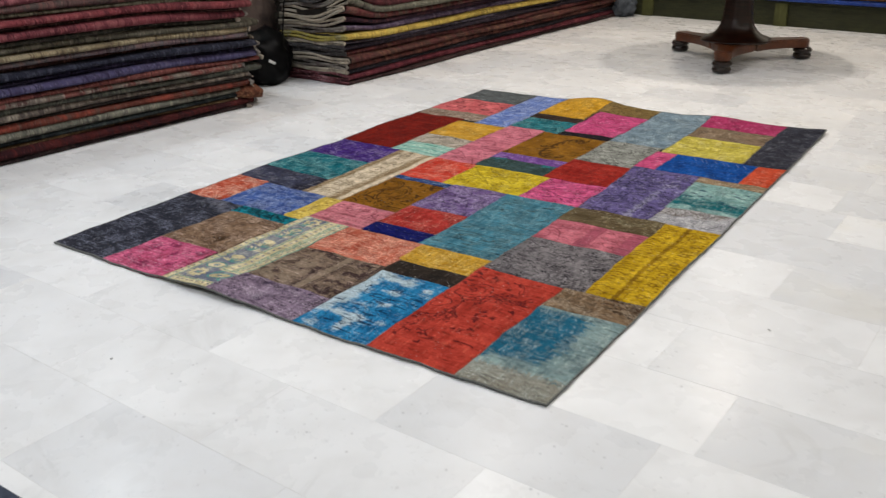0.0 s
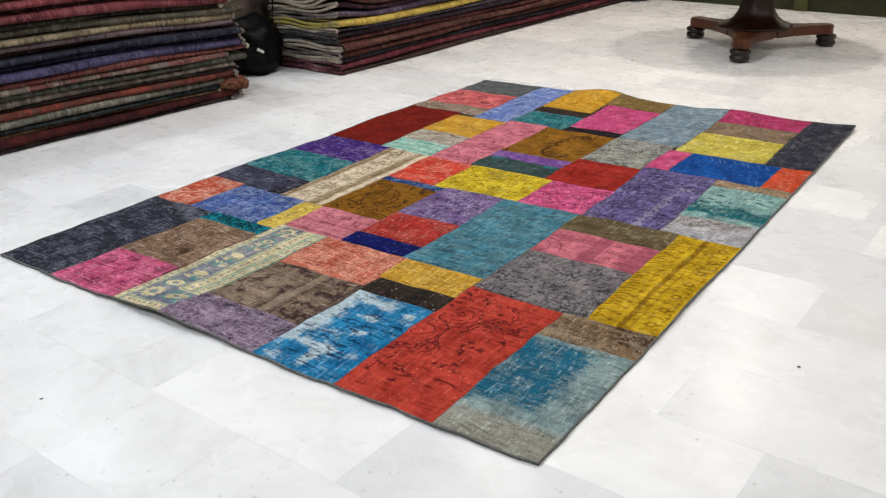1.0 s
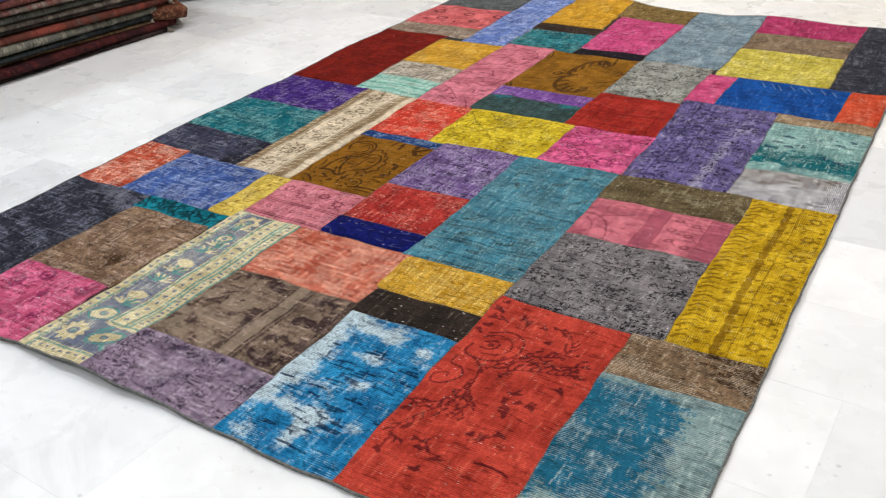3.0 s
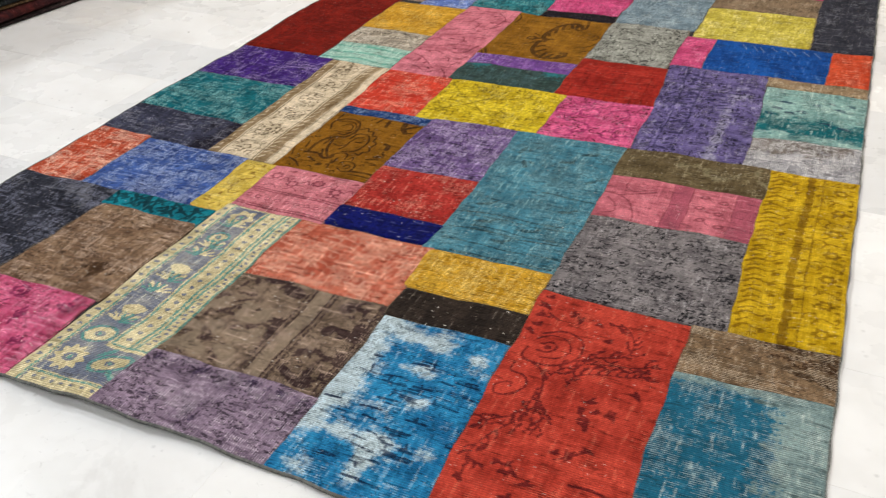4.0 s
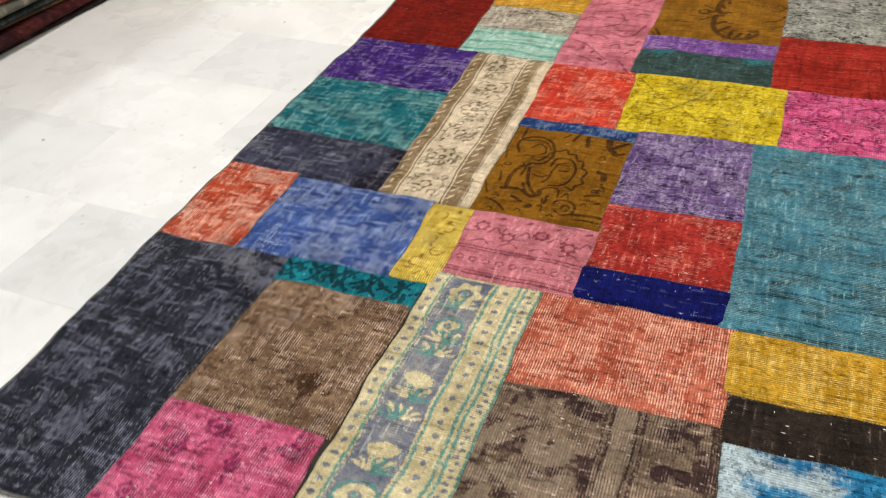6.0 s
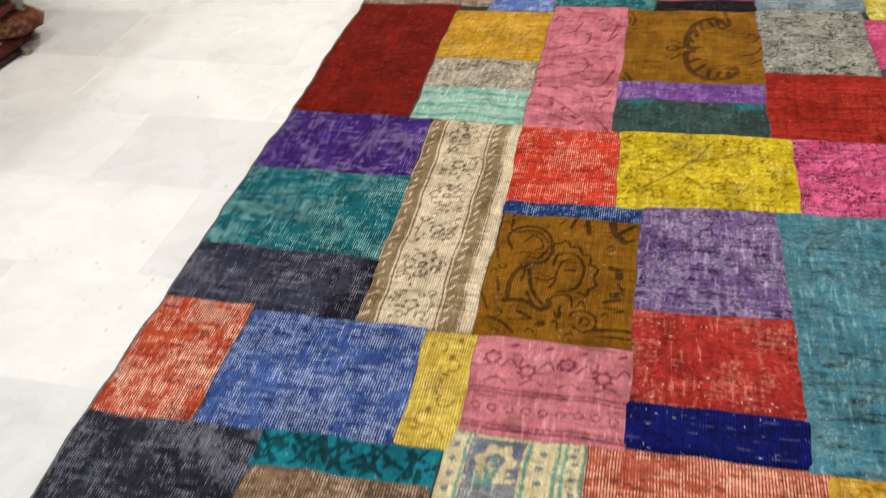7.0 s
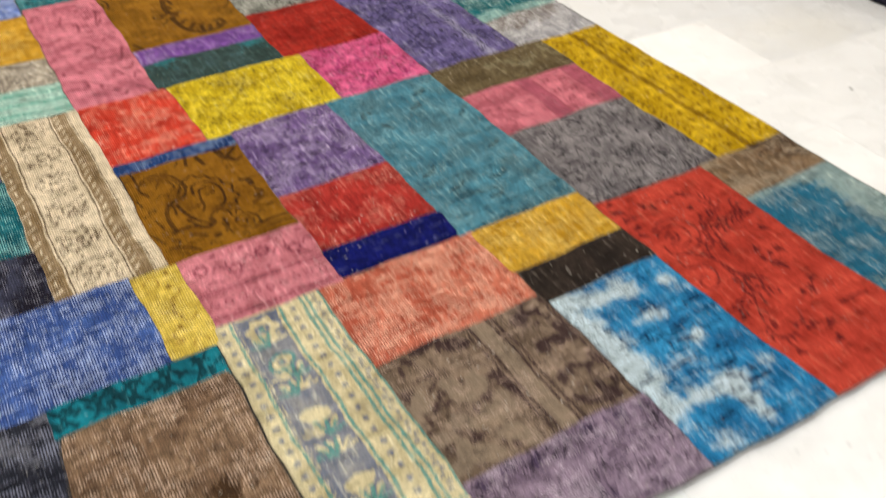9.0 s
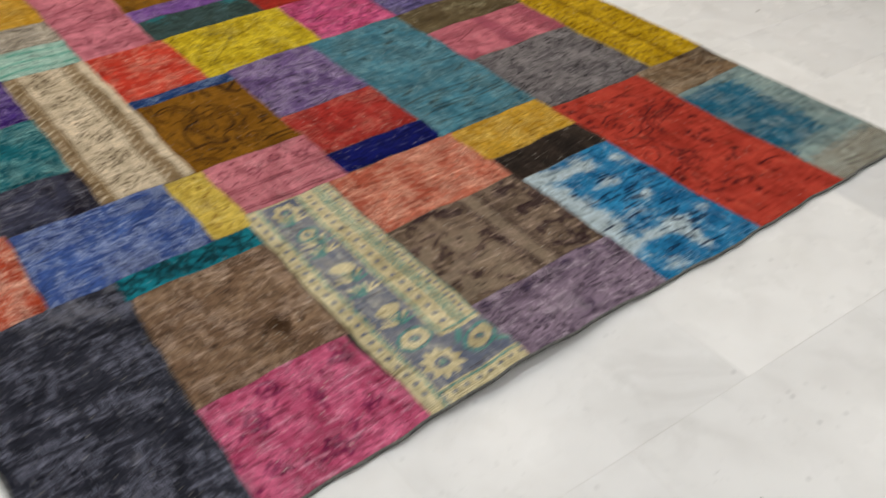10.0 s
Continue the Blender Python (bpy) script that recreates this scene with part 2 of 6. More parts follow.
def downlight(x, y, k=1.0, colour=(1.0, 0.97, 0.92)):
    """A recessed round ceiling lamp: trim ring, glowing lens and the light that it sheds."""
    lamp = empty("ceiling_lamp", pose(x, y, CEIL), "white round recessed ceiling lamp, switched on", "ceiling lamp", "ceiling lamps")
    bm = bmesh.new()
    add_lathe(bm, [(0.125, 0.0), (0.125, -0.008), (0.105, -0.012), (0.098, -0.004), (0.098, 0.0)], 24)
    part("trim_ring", bm, BLACK_IRON, lamp)
    n = Nodes("lamp_lens")
    n.put(n.bsdf.inputs["Emission Color"], (*colour, 1)), n.put(n.bsdf.inputs["Emission Strength"], 9.0 * k)
    glow = n.done((0.8, 0.8, 0.8, 1), 0.5)
    bm = bmesh.new()
    add_lathe(bm, [(0.096, -0.001), (0.096, -0.004)], 24)
    part("lens", bm, glow, lamp)
    data = bpy.data.lights.new("lamp_light", "AREA")
    data.shape, data.size, data.energy, data.color = "DISK", 0.19, LAMP_WATTS * k, colour
    light = new("lamp_light", data)
    light.parent = lamp
    light.location = (0, 0, -0.02)


# Lamps 1 and 2 follow floor glints, 4 the table's shadow; others are added fill.
for x, y, k, tint in ((0.1, 2.9, 1.13, (1, 0.96, 0.91)), (2.2, 1.55, 0.95, (1, 0.97, 0.93)), (0.1, 0.3, 1.15, (0.88, 0.94, 1)),
                      (1.15, 4.95, 1.1, (1, 0.90, 0.78)), (2.2, -1.4, 0.85, (0.96, 0.98, 1)), (0.1, -2.2, 1.2, (0.96, 0.98, 1)),
                      (-0.5, 5.2, 1.25, (1, 0.89, 0.76)), (3.0, 5.4, 1.1, (1, 0.89, 0.76)), (-1.9, 1.2, 0.8, (0.82, 0.92, 1)), (4.0, 0.3, 0.45, (1, 0.98, 0.95)),
                      (4.0, 3.2, 0.55, (1, 0.96, 0.9))):
    downlight(x, y, k, tint)


# ---- folded rugs in stacks ----
def curve(q):
    """How a loose end rises towards its fold."""
    return q ** 2 + 0.20 * math.sin(7.5 * q)


def folded_rug(length, depth, thick, seed, face, ends, layers=2, droop=0.0, lift=0.0):
    """A rug folded over itself: the round folds face +x, its cut ends face -y and +y. Starts at y = 0, with its back at x = 0."""
    rng = random.Random(seed)
    sheet = thick / layers
    r = sheet * 0.5
    prof = []
    # A hairpin per pair of layers, drawn as one outline with a notch between the folds.
    for k in range(layers):
        z0 = k * sheet
        out = depth - rng.uniform(0, 0.03)
        for a in (-85, -55, -25, 0, 25, 55, 85):
            prof.append((out - 1.5 * r + 1.5 * r * math.cos(radians(a)), z0 + r + r * 0.97 * math.sin(radians(a))))
    prof += [(0.02, thick), (0.0, thick * 0.6), (0.02, 0.0)]
    steps = max(6, int(length / 0.09))
    a1, a2, p1, p2 = rng.uniform(0, 6), rng.uniform(0, 6), rng.uniform(1.5, 3), rng.uniform(5, 9)
    bm = bmesh.new()
    rings = []
    for s in range(steps + 1):
        y = length * s / steps
        ring = []
        for x, z in prof:
            push = 0.013 * math.sin(a1 + p1 * y) + 0.006 * math.sin(a2 + p2 * y + 9 * z)
            up = 0.005 * math.sin(a2 + p1 * 1.7 * y) * (z / thick) + droop * math.exp(-((y / 0.22) ** 2)) * curve(x / depth)
            up -= lift * math.exp(-(((y - length) / 0.2) ** 2)) * (x / depth)
            ring.append(bm.verts.new((x + push * (x > 0.1), y, max(z + up, 0.0005 + z * 0.3))))
        rings.append(ring)
    m = len(prof)
    for a, b in zip(rings, rings[1:]):
        for k in range(m):
            f = bm.faces.new((a[k], a[(k + 1) % m], b[(k + 1) % m], b[k]))
            f.smooth = True
    cap = [bm.faces.new(rings[0]), bm.faces.new(rings[-1][::-1])]
    for f in cap:
        f.material_index = 1
    bm.normal_update()
    bmesh.ops.recalc_face_normals(bm, faces=bm.faces)
    ob = part("folded_rug", bm, [face, CAP_SHADE])
    # The overcast ends: a pale cord that runs forward, round the fold and back, at both ends.
    for k in range(layers):
        for y_end in (-0.007, length + 0.007):
            z0, t1 = k * sheet, min(sheet * 0.36, 0.0095)
            line = []
            back, front = 0.03 + rng.uniform(0, 0.05), depth - 0.012 - rng.uniform(0, 0.02)
            for q in range(10):
                line.append((back + (front - back) * q / 9, 0.24 + 0.16 * math.sin(seed * 2.1 + q * 0.9)))
            for q in (1, 2, 3, 4, 5):
                line.append((front + 0.012 * math.sin(math.pi * q / 6), 0.23 + 0.54 * q / 6))
            for q in range(10):
                line.append((front - (front - back) * q / 9, 0.76 + 0.20 * math.sin(seed * 1.3 + q * 0.7)))
            cord = bmesh.new()
            old = None
            for q, (x, zz) in enumerate(line):
                z = z0 + zz * sheet + droop * math.exp(-(((0 if y_end < 0 else length) / 0.22) ** 2)) * curve(x / depth)
                yy = y_end + 0.006 * math.sin(seed + q * 1.3)
                a, b = line[max(q - 1, 0)], line[min(q + 1, len(line) - 1)]
                dx, dz = b[0] - a[0], (b[1] - a[1]) * sheet
                size = math.hypot(dx, dz) + 1e-6
                nx, nz = -dz / size, dx / size
                ring = [cord.verts.new((x + nx * t1 * math.cos(w), yy + 0.008 * math.sin(w), max(z + nz * t1 * math.cos(w), 0.001))) for w in (0, 1.05, 2.09, 3.14, 4.19, 5.24)]
                if old:
                    for w in range(6):
                        f = cord.faces.new((old[w], old[(w + 1) % 6], ring[(w + 1) % 6], ring[w]))
                        f.smooth = True
                else:
                    cord.faces.new(ring[::-1])
                old = ring
            cord.faces.new(old)
            bmesh.ops.recalc_face_normals(cord, faces=cord.faces)
            part("end_cord", cord, ends, ob, "pale overcast end of the rug")
    return ob


# Cap colour of folded ends: paints in the shade of gaps between layers.
CAP_SHADE = plain("rug_cap_shade", srgb("2a2622"), srgb("1d1a18"), 0.95, 40.0, 0.1)
YELLOW_END = pile("yellow_rug_end", ("d8c430", "c0ac2c", "a8a078"))
WINE_END = pile("wine_rug_end", ("8a4650", "70343e", "a87078"))
DARK_END = pile("dark_rug_end", ("5a5658", "484446", "75706e"))
CREAM_END = pile("cream_rug_end", ("c8b8a0", "b0a08a", "8c7e70"))
GREY_END = pile("grey_rug_end", ("a89c90", "90867c", "6e665e"))


def stack(foot, turn, length, depth, rugs, group, where, end_mats, thick=0.042, jag=0.03, curl=(), reach={}, sag=0.0):
    """Folded rugs one on another. foot: the floor point under the near front corner; the folds face +x."""
    z = 0.0
    for k, (words, tones, *own) in enumerate(rugs):
        rng = random.Random(len(group) * 31 + k)
        t = own[0] if own else thick * rng.uniform(0.84, 1.16)
        inset = own[1] if len(own) > 1 else rng.uniform(-0.014, 0.028)
        mat = pile("pile_" + words.split()[0], tones, (1, 1.3, 1))
        rug = folded_rug(length - rng.uniform(0, jag * 2) + reach.get(k, 0.0), depth - rng.uniform(0, 0.04), t, k + len(group), mat, end_mats[k % len(end_mats)],
                         1 if own or rng.random() < 0.75 else 2, curl[k] if k < len(curl) else 0.0)
        rug.matrix_world = pose(foot[0], foot[1], z, 0, 0, turn + rng.uniform(-0.4, 0.4)) @ pose(-depth - inset, rng.uniform(0, jag), 0)
        if sag:
            for mesh in [rug.data] + [child.data for child in rug.children]:
                for v in mesh.vertices:
                    v.co.z -= sag * z * math.exp(-(((v.co.y - length) / 0.45) ** 2))
        tagged(rug, words + " wool rug, folded, in a stack " + where, "folded rug", group)
        z += t * 0.985
    return z


stack((-1.15, -0.55), -5.2, 2.5, 0.75, (
    ("dark brown", ("3a2a2a", "2c2024", "4c3836"), 0.022, 0.0), ("red and navy", ("5a1818", "38141c", "701e1a"), 0.040, -0.006),
    ("tan", ("75552e", "5c4426", "8a6a3e"), 0.014, 0.016), ("dark slate", ("2c3436", "22282c", "46504c"), 0.026, 0.004),
    ("pale sage mottled", ("807c6c", "6a6a5e", "a39c88"), 0.036, -0.004), ("orange-red mottled", ("a03a20", "6c3424", "5a4a40"), 0.040, -0.012),
    # The blackish brown layer stands for a dark recess; its colour carries the shade.
    ("blackish brown", ("2b211e", "1f1a18", "443630"), 0.016, 0.03), ("grey cream", ("7a6c60", "5c5048", "9a8c7a"), 0.028, 0.0),
    ("sage grey", ("58594e", "484a42", "706f62"), 0.032, -0.006), ("rose and grey", ("8e4a42", "7c7266", "a8988a"), 0.030, 0.0),
    ("coral", ("8a4038", "743832", "9a564c"), 0.028, 0.004), ("lavender", ("504878", "453e66", "6a6088"), 0.042, -0.012),
    ("dark purple", ("2b2440", "221d32", "40365a"), 0.026, 0.018), ("slate navy", ("2e3044", "26283a", "4a4e62"), 0.034, -0.004),
    ("red brown", ("4c2a2a", "38221f", "68403a"), 0.022, 0.02), ("lilac grey", ("7a6068", "6e6a70", "94706c"), 0.030, 0.0),
    ("beige", ("a08c64", "8c7a58", "b4a47e"), 0.032, -0.006), ("olive grey", ("605a48", "524c3e", "787060"), 0.036, -0.002),
    ("dark olive", ("3c382e", "2e2c26", "504a3c"), 0.026, 0.015), ("rose red", ("8c3440", "7a2e3a", "a04c52"), 0.042, -0.010),
    ("rose brown", ("5e3836", "4a2c2c", "7a4c46"), 0.020, 0.018), ("dusty red", ("96323c", "7c2c36", "aa4c50"), 0.036, -0.006),
    ("sage cream", ("8e8a70", "7a765e", "a49e84"), 0.022, 0.004), ("brown and rose", ("6a4a48", "5a4e4a", "86544f"), 0.036, -0.006),
    ("rose", ("94404e", "7c3644", "aa5c64"), 0.034, 0.0), ("dark grey", ("3e3838", "302c2c", "56504e"), 0.028, 0.016),
    ("dusty pink", ("8e4a55", "6f3842", "a46a70"), 0.036, -0.004), ("olive brown", ("4e4636", "3a3428", "6b614c"), 0.03, 0.01)),
    "stacked rugs by the wall", "on the floor", (CREAM_END, GREY_END),
    reach={0: -0.02, 2: -0.1, 5: 0.02, 6: 0.02, 7: 0.03, 8: 0.11, 9: -0.02, 10: 0.07, 11: 0.10, 12: 0.07, 13: 0.05, 14: 0.06, 15: 0.0, 16: 0.03, 17: 0.09, 19: 0.03, 22: 0.03}, sag=0.07)
bm = bmesh.new()
bmesh.ops.create_icosphere(bm, subdivisions=3, radius=1.0)
for v in bm.verts:
    p = v.co.copy()
    q = 1 + 0.12 * noise.noise(p * 2.2)
    v.co = (p.x * 0.15 * q, p.y * 0.13 * (1 - 0.2 * max(0.0, p.y)) * q, max(-0.05, p.z * 0.055 * q - 0.05 * max(0.0, p.y) ** 2))
for f in bm.faces:
    f.smooth = True
corner = part("rug_corner", bm, pile("pile_corner", ("7c3e20", "54301e", "a0683c"), (8, 2, 8)))
corner.matrix_world = pose(-1.065, 1.965, 0.085, 0, 0, -5.2)
tagged(corner, "orange-brown bulging corner of a wool rug, pushed out of the stack", "rug corner")

stack((-0.82, 2.69), -2.7, 3.86, 0.68, (
    ("brown grey", ("4a3232", "3a2828", "5e4240"), 0.026, 0.002), ("wine red", ("7c2236", "621e2e", "943e48"), 0.040, -0.006),
    ("dark navy", ("302a34", "26222a", "4a424a"), 0.030, 0.01), ("brown mottled", ("6c302a", "4c2a26", "8c5442"), 0.040, -0.004),
    ("olive brown", ("644036", "662c2e", "8a563e"), 0.040, -0.006), ("rust brown", ("702e30", "54282a", "845444"), 0.036, 0.006),
    ("dark plum", ("382c3a", "2c2430", "4e4050"), 0.030, 0.01), ("grey violet", ("5c5264", "4c4456", "746a7c"), 0.024, 0.0),
    ("bright yellow", ("e8c000", "d4ae04", "ecd030"), 0.040, -0.012), ("mauve", ("675070", "55425e", "807088"), 0.040, -0.006),
    ("plum and wine", ("4c2a3c", "3a2434", "6e3a40"), 0.036, 0.004), ("red and sage", ("702e30", "6a5a4c", "8c4840"), 0.036, 0.0),
    ("pale grey sage", ("7c7866", "6a6858", "96917c"), 0.040, -0.006), ("wine", ("6a2830", "502228", "843e40"), 0.036, 0.0),
    ("taupe mottled", ("6c5a4c", "54463e", "8a7866"), 0.036, 0.006), ("red rose", ("82343a", "6a2c32", "9a504e"), 0.040, -0.004),
    ("sage", ("76745c", "605e4c", "8e8a70"), 0.036, 0.0), ("dark grey", ("3d3a38", "2d2b2a", "595450"), 0.030, 0.008),
    ("mustard", ("a08820", "86721c", "b49c38"), 0.036, -0.004)), "stacked rugs along the aisle", "on the floor", (WINE_END, WINE_END, CREAM_END, GREY_END, CREAM_END, DARK_END, DARK_END, CREAM_END, YELLOW_END, GREY_END, CREAM_END, CREAM_END, CREAM_END, GREY_END, DARK_END, CREAM_END, YELLOW_END, DARK_END, CREAM_END), 0.041,
    0.02, (0, 0, 0, 0, 0.002, 0.004, 0.006, 0.010, 0.018, 0.036, 0.056, 0.076, 0.092, 0.105, 0.115, 0.12, 0.12, 0.12, 0.12))

stack((2.684, 2.9), 185.4, 2.4, 0.7, (
    ("dark navy", ("26233a", "1d1a2c", "38344e")), ("beige", ("8f8360", "75694c", "a6997a")),
    ("grey", ("5c5c58", "464644", "747470")), ("black", ("1c1c20", "151518", "2a2a2e")),
    ("charcoal", ("2c2c30", "222226", "404046")), ("dark red", ("4a1c1e", "351416", "622c2c")),
    ("brown", ("4c3a2c", "382b21", "664f3d"))), "stacked rugs opposite", "on the floor", (GREY_END, CREAM_END), 0.05)


# ---- pedestal table ----
def pedestal_table(x, y, turn):
    table = empty("pedestal_table", pose(x, y, 0, 0, 0, turn), "round pedestal table of dark polished wood on three bun feet", "table")
    for k in range(3):
        a = radians(120 * k)
        c, s = math.cos(a), math.sin(a)
        # An arm of the platform: concave sides, a rounded pad over the foot.
        bm = bmesh.new()
        outline = []
        for n in range(11):
            r = 0.10 + 0.36 * n / 10
            outline.append((r, 0.052 + 0.10 * (1 - n / 10) ** 2.2))
        for n in range(1, 9):
            q = radians(90 - 180 * n / 9)
            outline.append((0.475 + 0.062 * math.cos(q), 0.062 * math.sin(q)))
        side = outline[:11]
        loop = side + outline[11:] + [(r, -w) for r, w in reversed(side)]
        low = [bm.verts.new((r * c - w * s, r * s + w * c, 0.084)) for r, w in loop]
        face = bm.faces.new(low)
        top = bmesh.ops.extrude_face_region(bm, geom=[face])
        bmesh.ops.translate(bm, verts=[v for v in top["geom"] if isinstance(v, bmesh.types.BMVert)], vec=(0, 0, 0.062))
        bmesh.ops.recalc_face_normals(bm, faces=bm.faces)
        bmesh.ops.bevel(bm, geom=[e for e in bm.edges if abs(e.verts[0].co.z - e.verts[1].co.z) < 1e-4], offset=0.007, segments=2, affect="EDGES")
        arm = part("base_arm", bm, WALNUT, table, "reddish wooden arm of the base")
        bm = bmesh.new()
        add_lathe(bm, [(0.035, 0.0), (0.056, 0.006), (0.064, 0.024), (0.058, 0.040), (0.05, 0.046), (0.063, 0.054), (0.066, 0.066), (0.058, 0.078), (0.045, 0.084)], 28, (0.5 * c, 0.5 * s))
        part("bun_foot", bm, EBONY, arm, "black turned bun foot")
    bm = bmesh.new()
    add_lathe(bm, [(0.17, 0.13), (0.235, 0.146), (0.24, 0.154), (0.225, 0.162), (0.178, 0.180), (0.142, 0.208), (0.116, 0.25), (0.101, 0.31), (0.094, 0.40),
                   (0.088, 0.50), (0.085, 0.60), (0.10, 0.64), (0.15, 0.68), (0.2, 0.70)], 48, (0, 0), 6, 0.055)
    part("column", bm, MAHOGANY, table, "dark faceted flaring column")
    bm = bmesh.new()
    add_lathe(bm, [(0.60, 0.70), (0.63, 0.705), (0.645, 0.72), (0.645, 0.732), (0.63, 0.745), (0.2, 0.748)], 64)
    part("tabletop", bm, MAHOGANY, table, "round dark polished top")


pedestal_table(1.0, 4.76, -82)


# ---- low pallet with folded rugs at the end of the aisle ----
def pallet(m):
    ob = empty("pallet", m, "low green-stained wooden pallet on the marble floor", "pallet")
    for k in range(3):
        bm = bmesh.new()
        add_box(bm, (0, 0.02 + 0.36 * k, 0.0), (4.2, 0.05 + 0.36 * k, 0.20), 0.003)
        part("bearer", bm, PALLET_WOOD, ob)
    for k in range(4):
        bm = bmesh.new()
        x = 0.14 + 1.28 * k
        add_box(bm, (x, -0.006, 0.0), (x + 0.11, 0.0185, 0.198), 0.004)
        part("block", bm, PALLET_PALE, ob, "lighter olive upright block")
    for k in range(6):
        bm = bmesh.new()
        add_box(bm, (-0.02, -0.01 + 0.135 * k, 0.2015), (4.22, 0.105 + 0.135 * k, 0.215), 0.003)
        part("deck_board", bm, PALLET_WOOD, ob)


PALLET = pose(-0.62, 6.70, 0, 0, 0, -5.2)
pallet(PALLET)
bm = bmesh.new()
add_box(bm, (0.0, -0.03, 0.2165), (4.24, 0.84, 0.246), 0.006)
for v in bm.verts:
    v.co.z += 0.004 * math.sin(5 * v.co.x)
sheet = part("plastic_sheet", bm, BLUE_SHEET)
sheet.matrix_world = PALLET
tagged(sheet, "folded dark blue plastic sheet lying on the pallet", "plastic sheet")
for k, (words, tones) in enumerate((("orange brown", ("8a5630", "6a4024", "a4723f")), ("dark navy", ("1c2034", "151828", "2c3350")), ("dark grey", ("34322f", "272523", "4c4945")))):
    rug = folded_rug(4.1, 0.8, 0.045, 40 + k, pile("pile_pallet", tones, (1, 0.2, 1)), GREY_END, 2)
    rug.matrix_world = PALLET @ pose(4.18, 0.82, 0.251 + 0.0445 * k, 0, 0, 90) @ pose(0, 0, 0) @ Matrix.Diagonal((-1, 1, 1, 1))
    tagged(rug, words + " wool rug, folded, on the pallet", "folded rug", "rugs on the pallet")


# ---- bundle and bag in the gaps between the stacks ----
def lumpy(name, size, seed, material, m, amount=0.16):
    bm = bmesh.new()
    bmesh.ops.create_icosphere(bm, subdivisions=4, radius=1.0)
    for v in bm.verts:
        p = v.co.copy()
        d = 1 + amount * noise.noise(p * 1.7 + Vector((seed, 0, 0))) + amount * 0.6 * noise.noise(p * 4 + Vector((0, seed, 0)))
        v.co = Vector((p.x * size[0] * d, p.y * size[1] * d, max((p.z * d + 0.8) * size[2] / 1.8, 0.0)))
    for f in bm.faces:
        f.smooth = True
    ob = part(name, bm, material)
    ob.matrix_world = m
    return ob


bag = lumpy("bag", (0.20, 0.20, 0.34), 3.0, BLACK_BAG, pose(-1.42, 2.50, 0), 0.25)
heap = lumpy("cloth_sack", (0.24, 0.34, 1.0), 6.0, BROWN_CLOTH, pose(-1.80, 2.72, 0), 0.3)
tagged(heap, "tall dark grey-brown cloth sack standing between the rug stacks", "sack")
tagged(bag, "black plastic bag slumped on the floor between the stacks", "bag")
bm = bmesh.new()
add_box(bm, (-0.022, -0.006, 0.0), (0.022, 0.0, 0.018), 0.003)
tie = part("tag", bm, WHITE_TAG, bag, "white paper tag")
tie.matrix_parent_inverse = Matrix()
tie.matrix_basis = pose(0.17, -0.08, 0.15, 10, 30, 40)
roll = lumpy("cloth", (0.10, 0.12, 0.20), 8.0, GREY_CLOTH, pose(-0.60, 6.54, 0), 0.5)
tagged(roll, "crumpled grey-blue cloth lying beside the pallet", "cloth")


def cable(points, radius):
    """A thin round cord through the points."""
    bm = bmesh.new()
    old = None
    for x, y, z in points:
        ring = [bm.verts.new((x + radius * math.cos(w), y + radius * math.sin(w), z)) for w in (0, 1.05, 2.09, 3.14, 4.19, 5.24)]
        if old:
            for q in range(6):
                bm.faces.new((old[q], old[(q + 1) % 6], ring[(q + 1) % 6], ring[q])).smooth = True
        old = ring
    bmesh.ops.recalc_face_normals(bm, faces=bm.faces)
    return part("cable", bm, BLACK_BAG)


tagged(cable([(-1.20 - 0.22 * (0.82 - z) + 0.004 * math.sin(9 * z), 2.60 + 0.004 * math.sin(7 * z), z) for z in (0.82, 0.72, 0.62, 0.52, 0.42, 0.32, 0.22, 0.12, 0.003)], 0.0045),
       "thin black cable hanging beside the folded rugs", "cable")
for px, py, size in ((0.48, 3.976, 0.007), (1.447, 5.828, 0.008), (-0.55, 0.9, 0.004), (0.9, -0.42, 0.004), (2.35, 0.7, 0.005), (-0.3, 1.7, 0.004)):
    crumb = lumpy("wool_crumb", (size, size * 0.6, size * 0.5), px, BINDING, pose(px, py, 0.0, 0, 0, 70 * px), 0.3)
    tagged(crumb, "tiny dark crumb of wool on the marble", "lint", "wool crumbs")


# ---- the patchwork rug ----
RUG_W, RUG_L, STEP, RUG_TONE = 2.0, 3.0, 0.0032, 0.80


def gauss(x, y, cx, cy, sx, sy):
    return np.exp(-(((x - cx) / sx) ** 2) - (((y - cy) / sy) ** 2))


def rug_warp(x, y):
    """How the cloth creeps sideways: seams and edges are never quite straight."""
    wx = 0.0024 * np.sin(5.1 * x + 7.3 * y + 0.5) + 0.0020 * np.sin(11 * y - 4 * x + 2.0) + 0.0018 * np.sin(29 * y + 9 * x) + 0.0009 * np.sin(71 * y + 13 * x)
    wy = 0.0024 * np.sin(6.7 * x - 3.9 * y + 1.0) + 0.0022 * np.sin(13 * x + 5 * y) + 0.0020 * np.sin(31 * x - 8 * y + 1.3) + 0.0009 * np.sin(67 * x - 11 * y)
    wx = wx * (1 - 0.6 * np.exp(-(((x - 2.0) / 0.10) ** 2)))
    wx = wx - 0.0125 * np.exp(-((x / 0.14) ** 2)) * np.clip(y / 0.5, 0, 1) + 0.008 * np.exp(-(((x - 2.0) / 0.2) ** 2))
    return x + wx, y + wy


